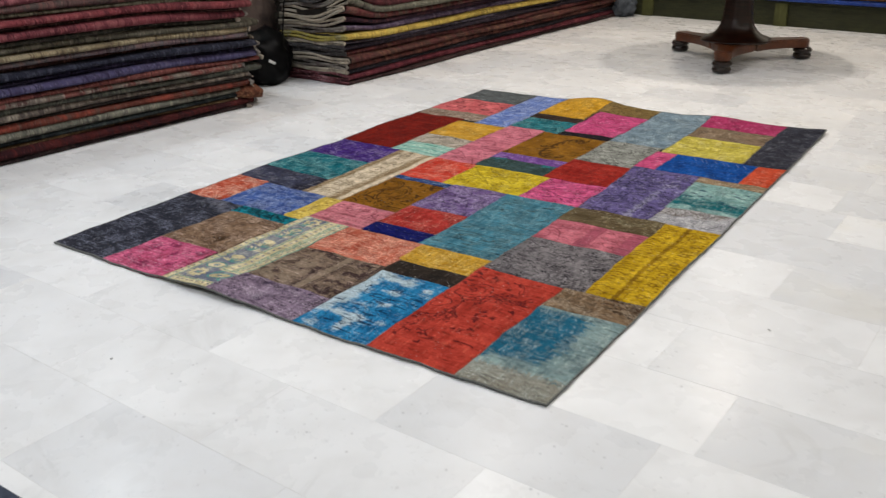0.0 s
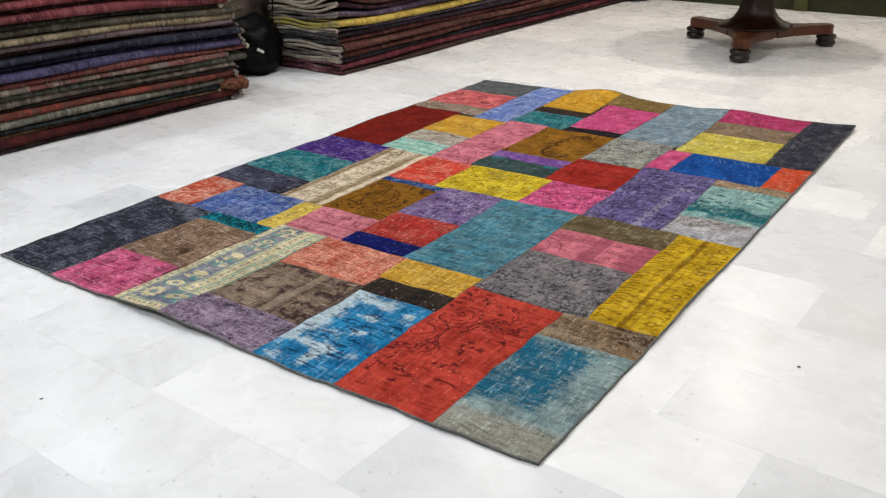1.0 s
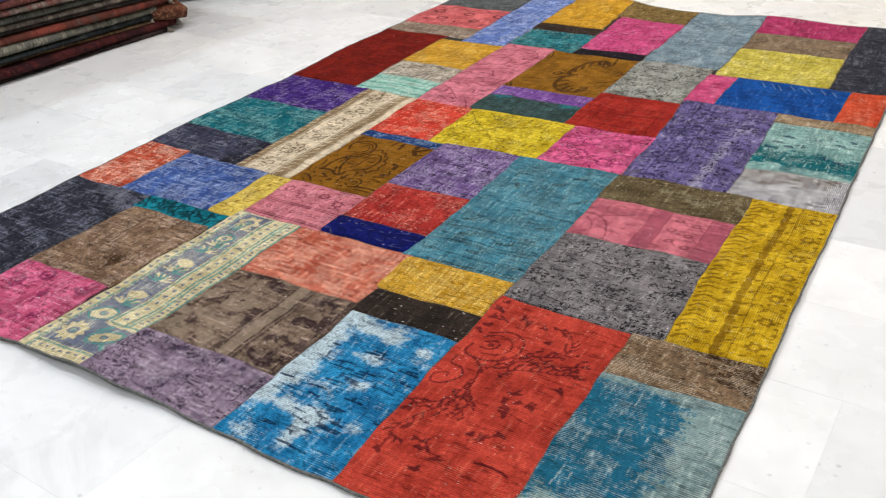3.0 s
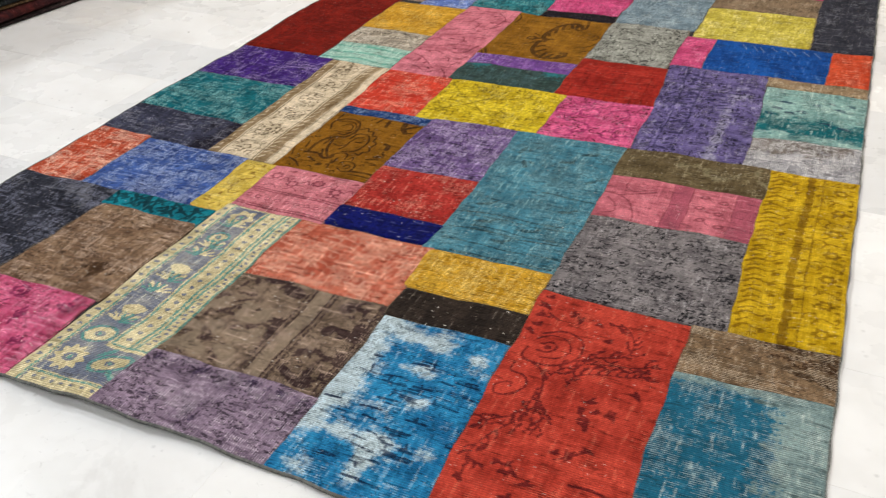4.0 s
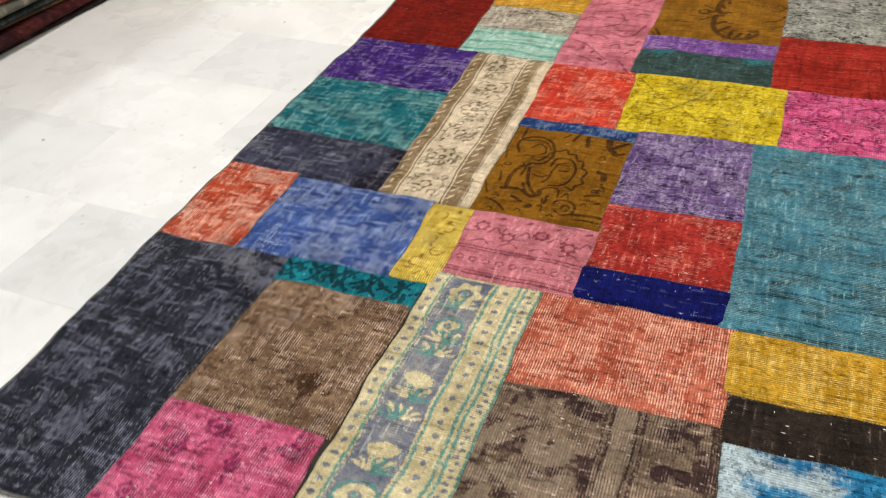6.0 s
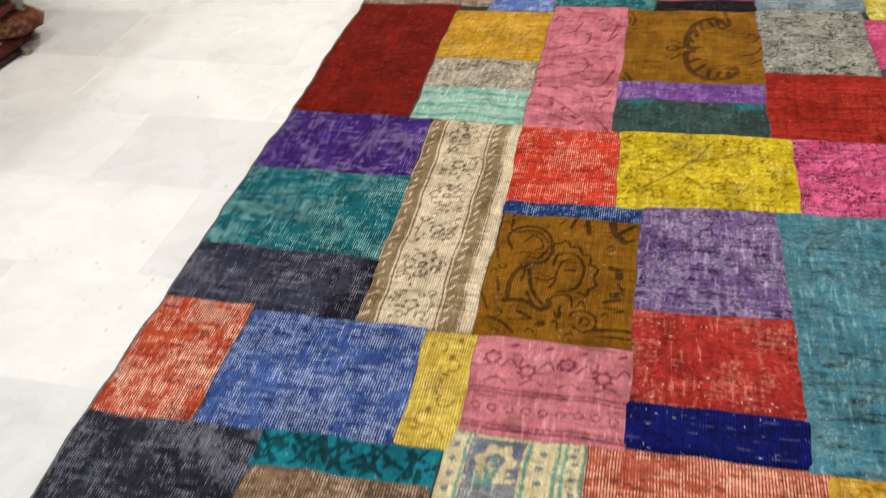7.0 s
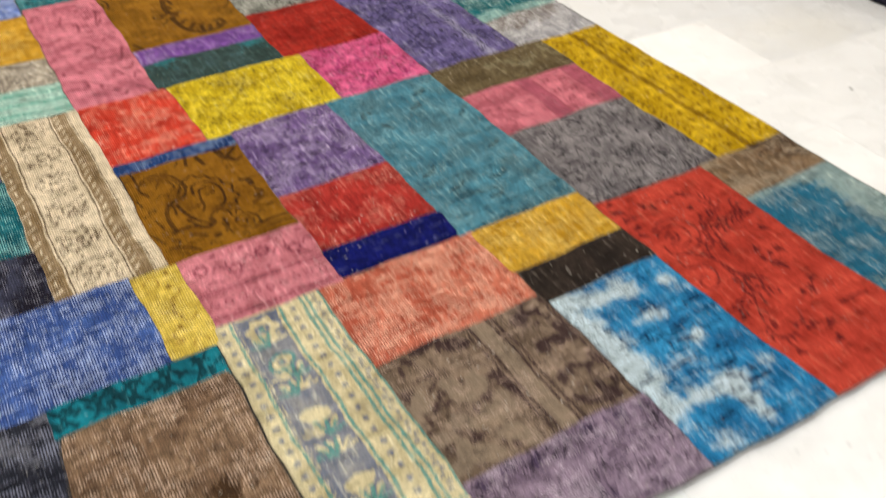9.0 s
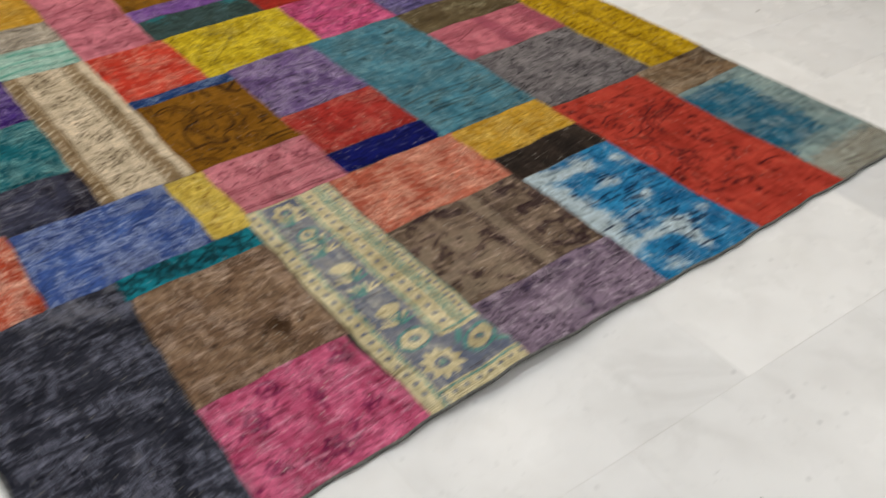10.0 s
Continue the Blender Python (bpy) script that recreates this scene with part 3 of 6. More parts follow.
def rug_height(x, y):
    """The rug's upper face over the floor: nearly flat, with soft waves at its ends."""
    z = 0.0095 + 0.0015 * np.sin(3.1 * x + 1.7 * y) * np.sin(2.3 * y - 1.1 * x)
    z = z + 0.0016 * np.sin(17 * x + 9 * y) * np.sin(14 * y - 8 * x + 1) + 0.0009 * np.sin(31 * x - 11 * y) * np.sin(27 * y + 6 * x)
    z = z + 0.020 * gauss(x, y, 0.80, 0.0, 0.20, 0.16) + 0.033 * gauss(x, y, 0.75, 3.0, 0.15, 0.20)
    z = z + 0.008 * gauss(x, y, 0.0, 1.95, 0.10, 0.22) + 0.008 * gauss(x, y, 0.02, 1.12, 0.12, 0.14) + 0.006 * gauss(x, y, 2.0, 0.85, 0.1, 0.2)
    return z + 0.014 * gauss(x, y, 1.48, 3.0, 0.13, 0.16) + 0.012 * gauss(x, y, 2.0, 3.0, 0.10, 0.10)


def rug_material(name, base, alt, dark, light, ribs="y", worn=0.4, mottle=0.5, squiggle=0.0, fleck=0.2, motif=None, second=None, ragged=0.35, stain=None, fray=1.7, soft=0.09):
    """Worn overdyed wool, knot by knot: tones that change in bands along warp and weft, remains of dark arabesques, pale bare threads along the ribs, lint."""
    n = Nodes(name)
    K = RUG_TONE
    base, alt, dark, light = srgb(base, K * 0.92), srgb(alt, K), srgb(dark, K * 0.18), srgb(light, K * 1.18)
    seed = random.Random(name).uniform(0, 50)
    flat = n.coords()
    drift = n.node("ShaderNodeTexNoise", out=1, Vector=flat, Scale=7.0, Detail=2.0)
    raw = n.node("ShaderNodeVectorMath", fields={"operation": "MULTIPLY_ADD"}, i0=drift, i1=(0.008, 0.008, 0.0), i2=flat)
    size = (0.0034, 0.0028, 1.0) if ribs == "y" else (0.0028, 0.0034, 1.0)
    knot = n.node("ShaderNodeVectorMath", fields={"operation": "SNAP"}, i0=raw, i1=size)
    c = n.node("ShaderNodeVectorMath", fields={"operation": "ADD"}, i0=knot, i1=(seed, seed * 0.7, 0.0))
    within = n.node("ShaderNodeVectorMath", fields={"operation": "DIVIDE"}, i0=n.node("ShaderNodeVectorMath", fields={"operation": "SUBTRACT"}, i0=raw, i1=knot), i1=size)
    split = n.tree.nodes.new("ShaderNodeSeparateXYZ")
    n.put(split.inputs[0], within)
    fx, fy = split.outputs[0], split.outputs[1]

    def stretched(sx, sy):
        return n.node("ShaderNodeVectorMath", fields={"operation": "MULTIPLY"}, i0=c, i1=(sx, sy, 1.0))

    lot = n.node("ShaderNodeTexWhiteNoise", Vector=c)
    lot2 = n.node("ShaderNodeTexWhiteNoise", Vector=stretched(1.7, 1.3))
    # Bands along weft and warp, wide and narrow, each spread over 0 to 1.
    def spread(v, half=0.15):
        return n.node("ShaderNodeMapRange", i0=v, i1=0.5 - half, i2=0.5 + half, i3=0.0, i4=1.0)

    weft, warp = spread(n.noise(stretched(0.14, 1.0), 105.0, 3.0, 0.65)), spread(n.noise(stretched(1.0, 0.14), 105.0, 3.0, 0.65))
    wide = spread(n.math("MULTIPLY_ADD", n.noise(stretched(0.3, 1.0), 21.0, 4.0, 0.7), 0.5, n.math("MULTIPLY", n.noise(stretched(1.0, 0.3), 21.0, 4.0, 0.7), 0.5)), 0.11)
    broad = spread(n.noise(c, 10.0, 5.0, 0.75))
    mid = n.noise(stretched(0.55, 1.0), 60.0, 4.0, 0.7)
    grid = n.math("MULTIPLY_ADD", weft, 0.5, n.math("MULTIPLY", warp, 0.5))
    col = n.mix(n.step(n.math("MULTIPLY_ADD", broad, 0.4, n.math("MULTIPLY_ADD", wide, 0.3, n.math("MULTIPLY", grid, 0.3))), 0.3, 0.7), base, alt)
    if stain:
        a = n.node("ShaderNodeAttribute", out=2, fields={"attribute_name": "stain"})
        edge = n.math("MULTIPLY_ADD", n.math("SUBTRACT", n.noise(stretched(1.0, 0.6) if ribs == "y" else stretched(0.6, 1.0), 26.0, 5.0, 0.72), 0.5), fray, a)
        edge = n.math("MULTIPLY_ADD", n.math("MULTIPLY_ADD", lot, 0.35, n.math("MULTIPLY_ADD", grid, 0.65, -0.5)), 0.40, edge)
        col = n.mix(n.step(edge, 0.45 - soft, 0.45 + soft), col, srgb(stain, K))
    worn = min(1.0, worn * 1.6 + 0.06)
    squiggle = min(1.0, max(squiggle * 1.6, 0.0 if motif else 0.30))
    if squiggle:
        line = n.math("ABSOLUTE", n.math("SUBTRACT", n.noise(stretched(0.75, 1.0), 38.0, 1.5, 0.5, 1.8), 0.5))
        line = n.math("MULTIPLY", n.step(n.math("MULTIPLY_ADD", lot, 0.04, line), 0.070, 0.038), n.step(n.noise(c, 21.0, 3.0, 0.6), 0.42, 0.52))
        col = n.mix(n.math("MULTIPLY", line, squiggle), col, dark)
    fade = n.math("MULTIPLY_ADD", n.math("MULTIPLY", wide, broad), -0.40, 1.0)
    for key, hue in (("motif", motif), ("second", second)):
        if hue:
            a = n.node("ShaderNodeAttribute", out=2, fields={"attribute_name": key})
            rag = n.math("MULTIPLY_ADD", n.math("SUBTRACT", lot, 0.5), ragged * 5.0, a)
            rag = n.math("MULTIPLY_ADD", n.math("SUBTRACT", n.noise(c, 95.0, 2.0, 0.6), 0.5), ragged * 10.0, rag)
            col = n.mix(n.math("MULTIPLY", n.step(rag, -1.2, 1.2), fade), col, srgb(hue, K))
    # Dye that took unevenly, then dark knots, alone and in short rows along the weft.
    col = n.mix(n.math("MULTIPLY", n.step(n.math("MULTIPLY_ADD", wide, 0.5, n.math("MULTIPLY_ADD", weft, 0.35, n.math("MULTIPLY", lot, 0.15))), 0.55, 0.85), 0.12 if motif else 0.46), col, dark)
    clump = n.math("MULTIPLY_ADD", n.math("SUBTRACT", lot2, 0.5), 0.20, mid)
    col = n.mix(n.math("MULTIPLY", n.step(clump, 0.545, 0.64), (0.04 if motif else 0.10) + 0.62 * mottle), col, dark)
    # Bare threads: pale lines along the ribs with dark gaps between, where the nap is gone.
    pitch = (0.0046, 0.0062, 1.0) if ribs == "y" else (0.0062, 0.0046, 1.0)
    rib = n.node("ShaderNodeVectorMath", fields={"operation": "SNAP"}, i0=raw, i1=pitch)
    rib_c = n.node("ShaderNodeVectorMath", fields={"operation": "ADD"}, i0=rib, i1=(seed, seed * 0.7, 0.0))
    rib_lot = n.node("ShaderNodeTexWhiteNoise", Vector=rib_c)
    apart = n.tree.nodes.new("ShaderNodeSeparateXYZ")
    n.put(apart.inputs[0], n.node("ShaderNodeVectorMath", fields={"operation": "DIVIDE"}, i0=n.node("ShaderNodeVectorMath", fields={"operation": "SUBTRACT"}, i0=raw, i1=rib), i1=pitch))
    side = n.math("ABSOLUTE", n.math("SUBTRACT", apart.outputs[0 if ribs == "y" else 1], 0.5))
    area = n.math("MULTIPLY_ADD", spread(n.noise(rib_c, 12.0, 5.0, 0.8)), 0.40, n.math("MULTIPLY_ADD", n.math("SUBTRACT", 1.0, wide), 0.25, n.math("MULTIPLY", grid, 0.35)))
    cut = 0.74 - 0.40 * worn
    bare = n.step(n.math("MULTIPLY_ADD", n.math("SUBTRACT", rib_lot, 0.5), 0.20, area), cut, cut + 0.15)
    ragged_rib = n.math("MULTIPLY_ADD", n.math("SUBTRACT", rib_lot, 0.5), 0.26, side)
    col = n.mix(n.math("MULTIPLY", n.math("MULTIPLY", bare, n.step(ragged_rib, 0.26, 0.46)), 0.40), col, dark)
    pale = n.math("MULTIPLY", n.math("MULTIPLY", bare, n.step(ragged_rib, 0.40, 0.16)), n.math("MULTIPLY_ADD", lot, 0.8, 0.45))
    col = n.mix(n.math("MULTIPLY", pale, min(1.0, (0.46 + 0.42 * worn) * (0.5 if motif else 1.0)), clamp=True), col, light)
    # Lone threads across and along, pale or dark.
    col = n.mix(n.math("MULTIPLY", n.step(weft if ribs == "y" else warp, 0.86, 1.0), 0.12 + 0.32 * worn), col, light)
    col = n.mix(n.math("MULTIPLY", n.step(n.math("SUBTRACT", 1.0, weft), 0.84, 1.0), 0.42), col, dark)

    # Pits and lint: short dashes, dark and white.
    def dashes(scale, across, long, shift, size, gate):
        at = n.node("ShaderNodeVectorMath", fields={"operation": "MULTIPLY_ADD"}, i0=raw, i1=(long, across, 1.0), i2=(shift + seed, shift, 0.0))
        spot = n.node("ShaderNodeTexVoronoi", out=0, Vector=at, Scale=scale)
        return n.math("MULTIPLY", n.step(spot, size, size * 0.5), n.step(n.noise(c, 15.0, 2.0), gate, gate + 0.08))

    col = n.mix(n.math("MULTIPLY", dashes(72.0, 1.2, 0.5, 3.0, 0.24, 0.42), 0.14 if motif else 0.45 + 0.45 * mottle), col, dark)
    lint = n.math("ADD", dashes(64.0, 1.5, 0.5, 7.0, 0.135, 0.46), dashes(70.0, 0.5, 1.6, 11.0, 0.115, 0.47), clamp=True)
    col = n.mix(n.math("MULTIPLY", lint, min(0.95, 0.10 + fleck * 1.5)), col, srgb("f2ece2", 0.85))
    # Each knot is a small dome; knots differ in depth of dye.
    dome = n.math("MULTIPLY", n.math("MULTIPLY", fx, n.math("SUBTRACT", 1.0, fx)), n.math("MULTIPLY", fy, n.math("SUBTRACT", 1.0, fy)))
    cloud = n.node("ShaderNodeMapRange", i0=n.math("MULTIPLY_ADD", broad, 0.3, n.math("MULTIPLY_ADD", wide, 0.3, n.math("MULTIPLY", grid, 0.4))), i1=0.2, i2=0.8, i3=0.72, i4=1.38)
    shade = n.math("MULTIPLY", n.math("MULTIPLY_ADD", lot2, 0.36, 0.82), cloud)
    # Grooves between ribs are darkened: their shade is painted into the colour.
    shade = n.math("MULTIPLY", shade, n.math("MULTIPLY_ADD", n.step(side, 0.22, 0.46), -0.28, 1.08))
    tone = n.node("ShaderNodeVectorMath", fields={"operation": "SCALE"}, i0=col)
    n.put(tone.node.inputs["Scale"], shade)
    height = n.math("MULTIPLY_ADD", dome, 9.0, n.math("MULTIPLY_ADD", lot2, 0.7, n.math("MULTIPLY_ADD", side, -2.0, n.math("MULTIPLY", mid, 1.2))))
    n.bump(height, 0.0016, 0.8)
    return n.done(tone, 0.94, 0.10)


class Field:
    """The height of a drawn motif over a patch, in millimetres inside its outline."""

    def __init__(self, x, y):
        self.x, self.y = x, y
        self.f = np.full(x.shape, -30.0)

    def stroke(self, pts, width, taper=False):
        pts = np.asarray(pts, float)
        for k in range(len(pts) - 1):
            (ax, ay), (bx, by) = pts[k], pts[k + 1]
            w = width * (1 - 0.75 * k / len(pts)) if taper else width
            lo = min(ax, bx) - 0.03, min(ay, by) - 0.03
            hi = max(ax, bx) + 0.03, max(ay, by) + 0.03
            near = (self.x > lo[0]) & (self.x < hi[0]) & (self.y > lo[1]) & (self.y < hi[1])
            if not near.any():
                continue
            px, py = self.x[near] - ax, self.y[near] - ay
            dx, dy = bx - ax, by - ay
            q = np.clip((px * dx + py * dy) / (dx * dx + dy * dy + 1e-9), 0, 1)
            d = np.hypot(px - q * dx, py - q * dy)
            self.f[near] = np.maximum(self.f[near], 1000 * (w / 2 - d))
        return self

    def blob(self, cx, cy, rx, ry, turn=0.0, hole=0.0):
        c, s = math.cos(turn), math.sin(turn)
        u, v = (self.x - cx) * c + (self.y - cy) * s, -(self.x - cx) * s + (self.y - cy) * c
        e = np.hypot(u / rx, v / ry)
        d = 1000 * min(rx, ry) * (1 - e)
        if hole:
            d = np.minimum(d, 1000 * min(rx, ry) * (e - hole))
        self.f = np.maximum(self.f, d)
        return self

    def flower(self, cx, cy, r, petals=8, turn=0.0, hole=0.3):
        a = np.arctan2(self.y - cy, self.x - cx)
        d = np.hypot(self.x - cx, self.y - cy)
        edge = r * (0.86 + 0.14 * np.cos(petals * a + turn))
        self.f = np.maximum(self.f, np.minimum(1000 * (edge - d), 1000 * (d - hole * r)))
        return self

    def band(self, v, lo, hi):
        self.f = np.maximum(self.f, 1000 * np.minimum(v - lo, hi - v))
        return self

    def cut(self, other):
        self.f = np.minimum(self.f, -other.f)
        return self


RUG = empty("patchwork_rug", pose(0, 0, 0), "multicoloured patchwork rug of worn overdyed wool patches, lying flat", "rug")


def patch(words, x0, y0, x1, y1, look_of, art=None, lean=(0, 0, 0, 0)):
    """One sewn patch. lean: how far its left and right sides shift in x, and its lower and upper sides in y, to the far end."""
    seed = random.Random(words)
    x0, y0, x1, y1 = x0 - 0.002, y0 - 0.002, x1 + 0.002, y1 + 0.002
    step = STEP if art else 0.010
    nx, ny = max(3, int((x1 - x0) / step)), max(3, int((y1 - y0) / step))
    u, v = np.meshgrid(np.linspace(0, 1, nx + 1), np.linspace(0, 1, ny + 1), indexing="ij")
    left, right = x0 + lean[0] * v, x1 + lean[1] * v
    low, high = y0 + lean[2] * u, y1 + lean[3] * u
    x, y = np.clip(left + (right - left) * u, 0, RUG_W), np.clip(low + (high - low) * v, 0, RUG_L)
    z = rug_height(x, y)
    rim = np.minimum(np.minimum(u * (x1 - x0), (1 - u) * (x1 - x0)), np.minimum(v * (y1 - y0), (1 - v) * (y1 - y0)))
    z = z + seed.uniform(0, 0.0012) - 0.0030 * np.exp(-rim / 0.005)
    count = (nx + 1) * (ny + 1)
    ids = np.arange(count).reshape(nx + 1, ny + 1)
    quads = np.stack([ids[:-1, :-1], ids[1:, :-1], ids[1:, 1:], ids[:-1, 1:]], -1).reshape(-1, 4)
    ring = np.concatenate([ids[:, 0], ids[-1, 1:], ids[-2::-1, -1], ids[0, -2:0:-1]])
    verts = np.stack([*rug_warp(x, y), z], -1).reshape(-1, 3)
    skirt = verts[ring] - (0, 0, 0.006)
    more = count + np.arange(len(ring))
    sides = np.stack([ring, more, np.roll(more, -1), np.roll(ring, -1)], -1)
    me = bpy.data.meshes.new("patch")
    me.from_pydata(np.concatenate([verts, skirt]).tolist(), [], np.concatenate([quads, sides]).tolist())
    me.polygons.foreach_set("use_smooth", [True] * len(me.polygons))
    for key, values in (art(x, y, u, v) if art else {}).items():
        store = me.attributes.new(key, "FLOAT", "POINT")
        store.data.foreach_set("value", np.concatenate([values.reshape(-1), values.reshape(-1)[ring]]).astype(np.float32))
    return part_mesh("patch", me, look_of, RUG, words)


SEAMS = [[], []]


def seam(ax, ay, bx, by):
    """Whip stitches that sew two patches: short slanting threads over the joint."""
    length = math.hypot(bx - ax, by - ay)
    ux, uy = (bx - ax) / length, (by - ay) / length
    rng = random.Random(round(997 * ax + 131 * by, 3))
    verts, faces = SEAMS
    for k in range(int(length / 0.0055)):
        if rng.random() < 0.25:
            continue
        q, half, slant = (k + 0.5) * 0.0055, rng.uniform(0.0022, 0.0040), rng.uniform(0.001, 0.003)
        cx, cy = ax + ux * q, ay + uy * q
        p0 = np.array((cx - uy * half - ux * slant, cy + ux * half - uy * slant))
        p1 = np.array((cx + uy * half + ux * slant, cy - ux * half + uy * slant))
        i = len(verts)
        for p, up in ((p0, -0.0016), (0.5 * (p0 + p1), -0.0002), (p1, -0.0016)):
            wx, wy = (float(t) for t in rug_warp(p[0], p[1]))
            z = float(rug_height(p[0], p[1])) + up
            for w, low in ((-0.0007, 0.0009), (0.0, 0.0), (0.0007, 0.0009)):
                verts.append((wx + ux * w, wy + uy * w, z - low))
        faces += [(i, i + 1, i + 4, i + 3), (i + 1, i + 2, i + 5, i + 4), (i + 3, i + 4, i + 7, i + 6), (i + 4, i + 5, i + 8, i + 7)]


def P(words, x0, y0, x1, y1, base, alt, dark, light, ribs="y", worn=0.4, mottle=0.5, squiggle=0.0, fleck=0.15, art=None, lean=(0, 0, 0, 0), **more):
    mat = rug_material(words.replace(" ", "_"), base, alt, dark, light, ribs, worn, mottle, squiggle, fleck, **more)
    patch(words, x0, y0, x1, y1, mat, art, lean)
    if y1 < RUG_L:
        seam(x0 + lean[0], y1, x1 + lean[1], y1 + lean[3])
    if x1 < RUG_W:
        seam(x1, y0 + lean[2], x1 + lean[1], y1 + lean[3])


# What is left of the old patterns on the patches.
def arc(cx, cy, r, a0, a1, steps=16, squash=1.0):
    return [(cx + r * math.cos(radians(a0 + (a1 - a0) * k / steps)), cy + squash * r * math.sin(radians(a0 + (a1 - a0) * k / steps))) for k in range(steps + 1)]


def bend(*knots, steps=10):
    """A smooth line through the knots."""
    pts = [Vector((*p, 0)) for p in knots]
    pts = [pts[0] * 2 - pts[1], *pts, pts[-1] * 2 - pts[-2]]
    out = []
    for a, b, c, d in zip(pts, pts[1:], pts[2:], pts[3:]):
        for k in range(steps):
            t = k / steps
            p = 0.5 * ((2 * b) + (c - a) * t + (2 * a - 5 * b + 4 * c - d) * t * t + (3 * b - a - 3 * c + d) * t ** 3)
            out.append((p.x, p.y))
    return out + [tuple(pts[-2][:2])]


def red_scroll_art(x, y, u, v):
    """Two spirals with leafy plumes that spring from one joint, then scattered petals."""
    rng = random.Random(44)
    f = Field(x, y)
    f.stroke(bend((1.480, 0.498), (1.520, 0.516), (1.560, 0.500), (1.563, 0.456), (1.534, 0.418), (1.496, 0.408), (1.467, 0.420), (1.465, 0.450)), 0.0052)
    f.stroke(bend((1.474, 0.480), (1.500, 0.497), (1.535, 0.490), (1.543, 0.462), (1.525, 0.436), (1.498, 0.428)), 0.004)
    f.stroke(bend((1.486, 0.467), (1.505, 0.477), (1.517, 0.464), (1.503, 0.446), (1.484, 0.446)), 0.0055).blob(1.500, 0.460, 0.008, 0.006, 0.3)
    f.stroke(bend((1.471, 0.414), (1.509, 0.398), (1.529, 0.364), (1.537, 0.329), (1.538, 0.292)), 0.0055)
    f.stroke(bend((1.462, 0.398), (1.464, 0.372), (1.492, 0.364), (1.505, 0.337), (1.484, 0.307), (1.458, 0.303), (1.453, 0.326), (1.477, 0.339), (1.480, 0.326)), 0.005)
    for spine in (((1.529, 0.364), (1.541, 0.403), (1.574, 0.437), (1.626, 0.458), (1.679, 0.471), (1.706, 0.488)),
                  ((1.570, 0.368), (1.578, 0.403), (1.619, 0.428), (1.672, 0.441), (1.700, 0.452)),
                  ((1.559, 0.443), (1.598, 0.467), (1.640, 0.490), (1.652, 0.520), (1.640, 0.556), (1.612, 0.580)),
                  ((1.528, 0.346), (1.526, 0.301), (1.501, 0.259), (1.470, 0.237), (1.458, 0.231)),
                  ((1.533, 0.291), (1.511, 0.246), (1.478, 0.192), (1.471, 0.148), (1.479, 0.133)),
                  ((1.536, 0.324), (1.541, 0.299), (1.557, 0.272), (1.549, 0.232))):
        line = np.asarray(bend(*spine))
        f.stroke(line, 0.0036)
        for k in range(3, len(line) - 1, 3):
            d = line[k + 1] - line[k - 1]
            d = d / (np.hypot(*d) + 1e-9)
            side = np.array((-d[1], d[0])) * (1 if rng.random() < 0.62 else -1)
            q = rng.uniform(0.012, 0.026)
            tip = line[k] + side * q * 0.75 + d * q * 0.8
            f.stroke([line[k], line[k] + side * q * 0.45 + d * q * 0.25, tip], rng.uniform(0.004, 0.006), True)
            if rng.random() < 0.45:
                f.blob(tip[0], tip[1], rng.uniform(0.006, 0.010), 0.0036, math.atan2(d[1], d[0]) + rng.uniform(-0.4, 0.4))
    for px, py in ((1.621, 0.350), (1.616, 0.324), (1.663, 0.332), (1.639, 0.328), (1.600, 0.212), (1.537, 0.154), (1.524, 0.156), (1.473, 0.100), (1.460, 0.612), (1.462, 0.584),
                   (1.458, 0.553), (1.484, 0.557), (1.462, 0.523), (1.456, 0.499), (1.539, 0.561), (1.577, 0.561), (1.523, 0.574), (1.603, 0.519), (1.690, 0.395), (1.633, 0.289),
                   (1.625, 0.211), (1.652, 0.233), (1.629, 0.306), (1.540, 0.138), (1.555, 0.143), (1.557, 0.090), (1.579, 0.128), (1.670, 0.323)):
        turn, r = rng.uniform(0, 3.1), rng.uniform(0.009, 0.017)
        f.blob(px, py, r, rng.uniform(0.0035, 0.006), turn).blob(px + 0.6 * r * math.cos(turn + 1), py + 0.6 * r * math.sin(turn + 1), r * 0.6, 0.0035, turn + 0.8)
    f.stroke(bend((1.640, 0.152), (1.678, 0.156), (1.703, 0.150)), 0.006).stroke(bend((1.603, 0.198), (1.625, 0.211), (1.652, 0.233)), 0.004)
    return {"motif": f.f}


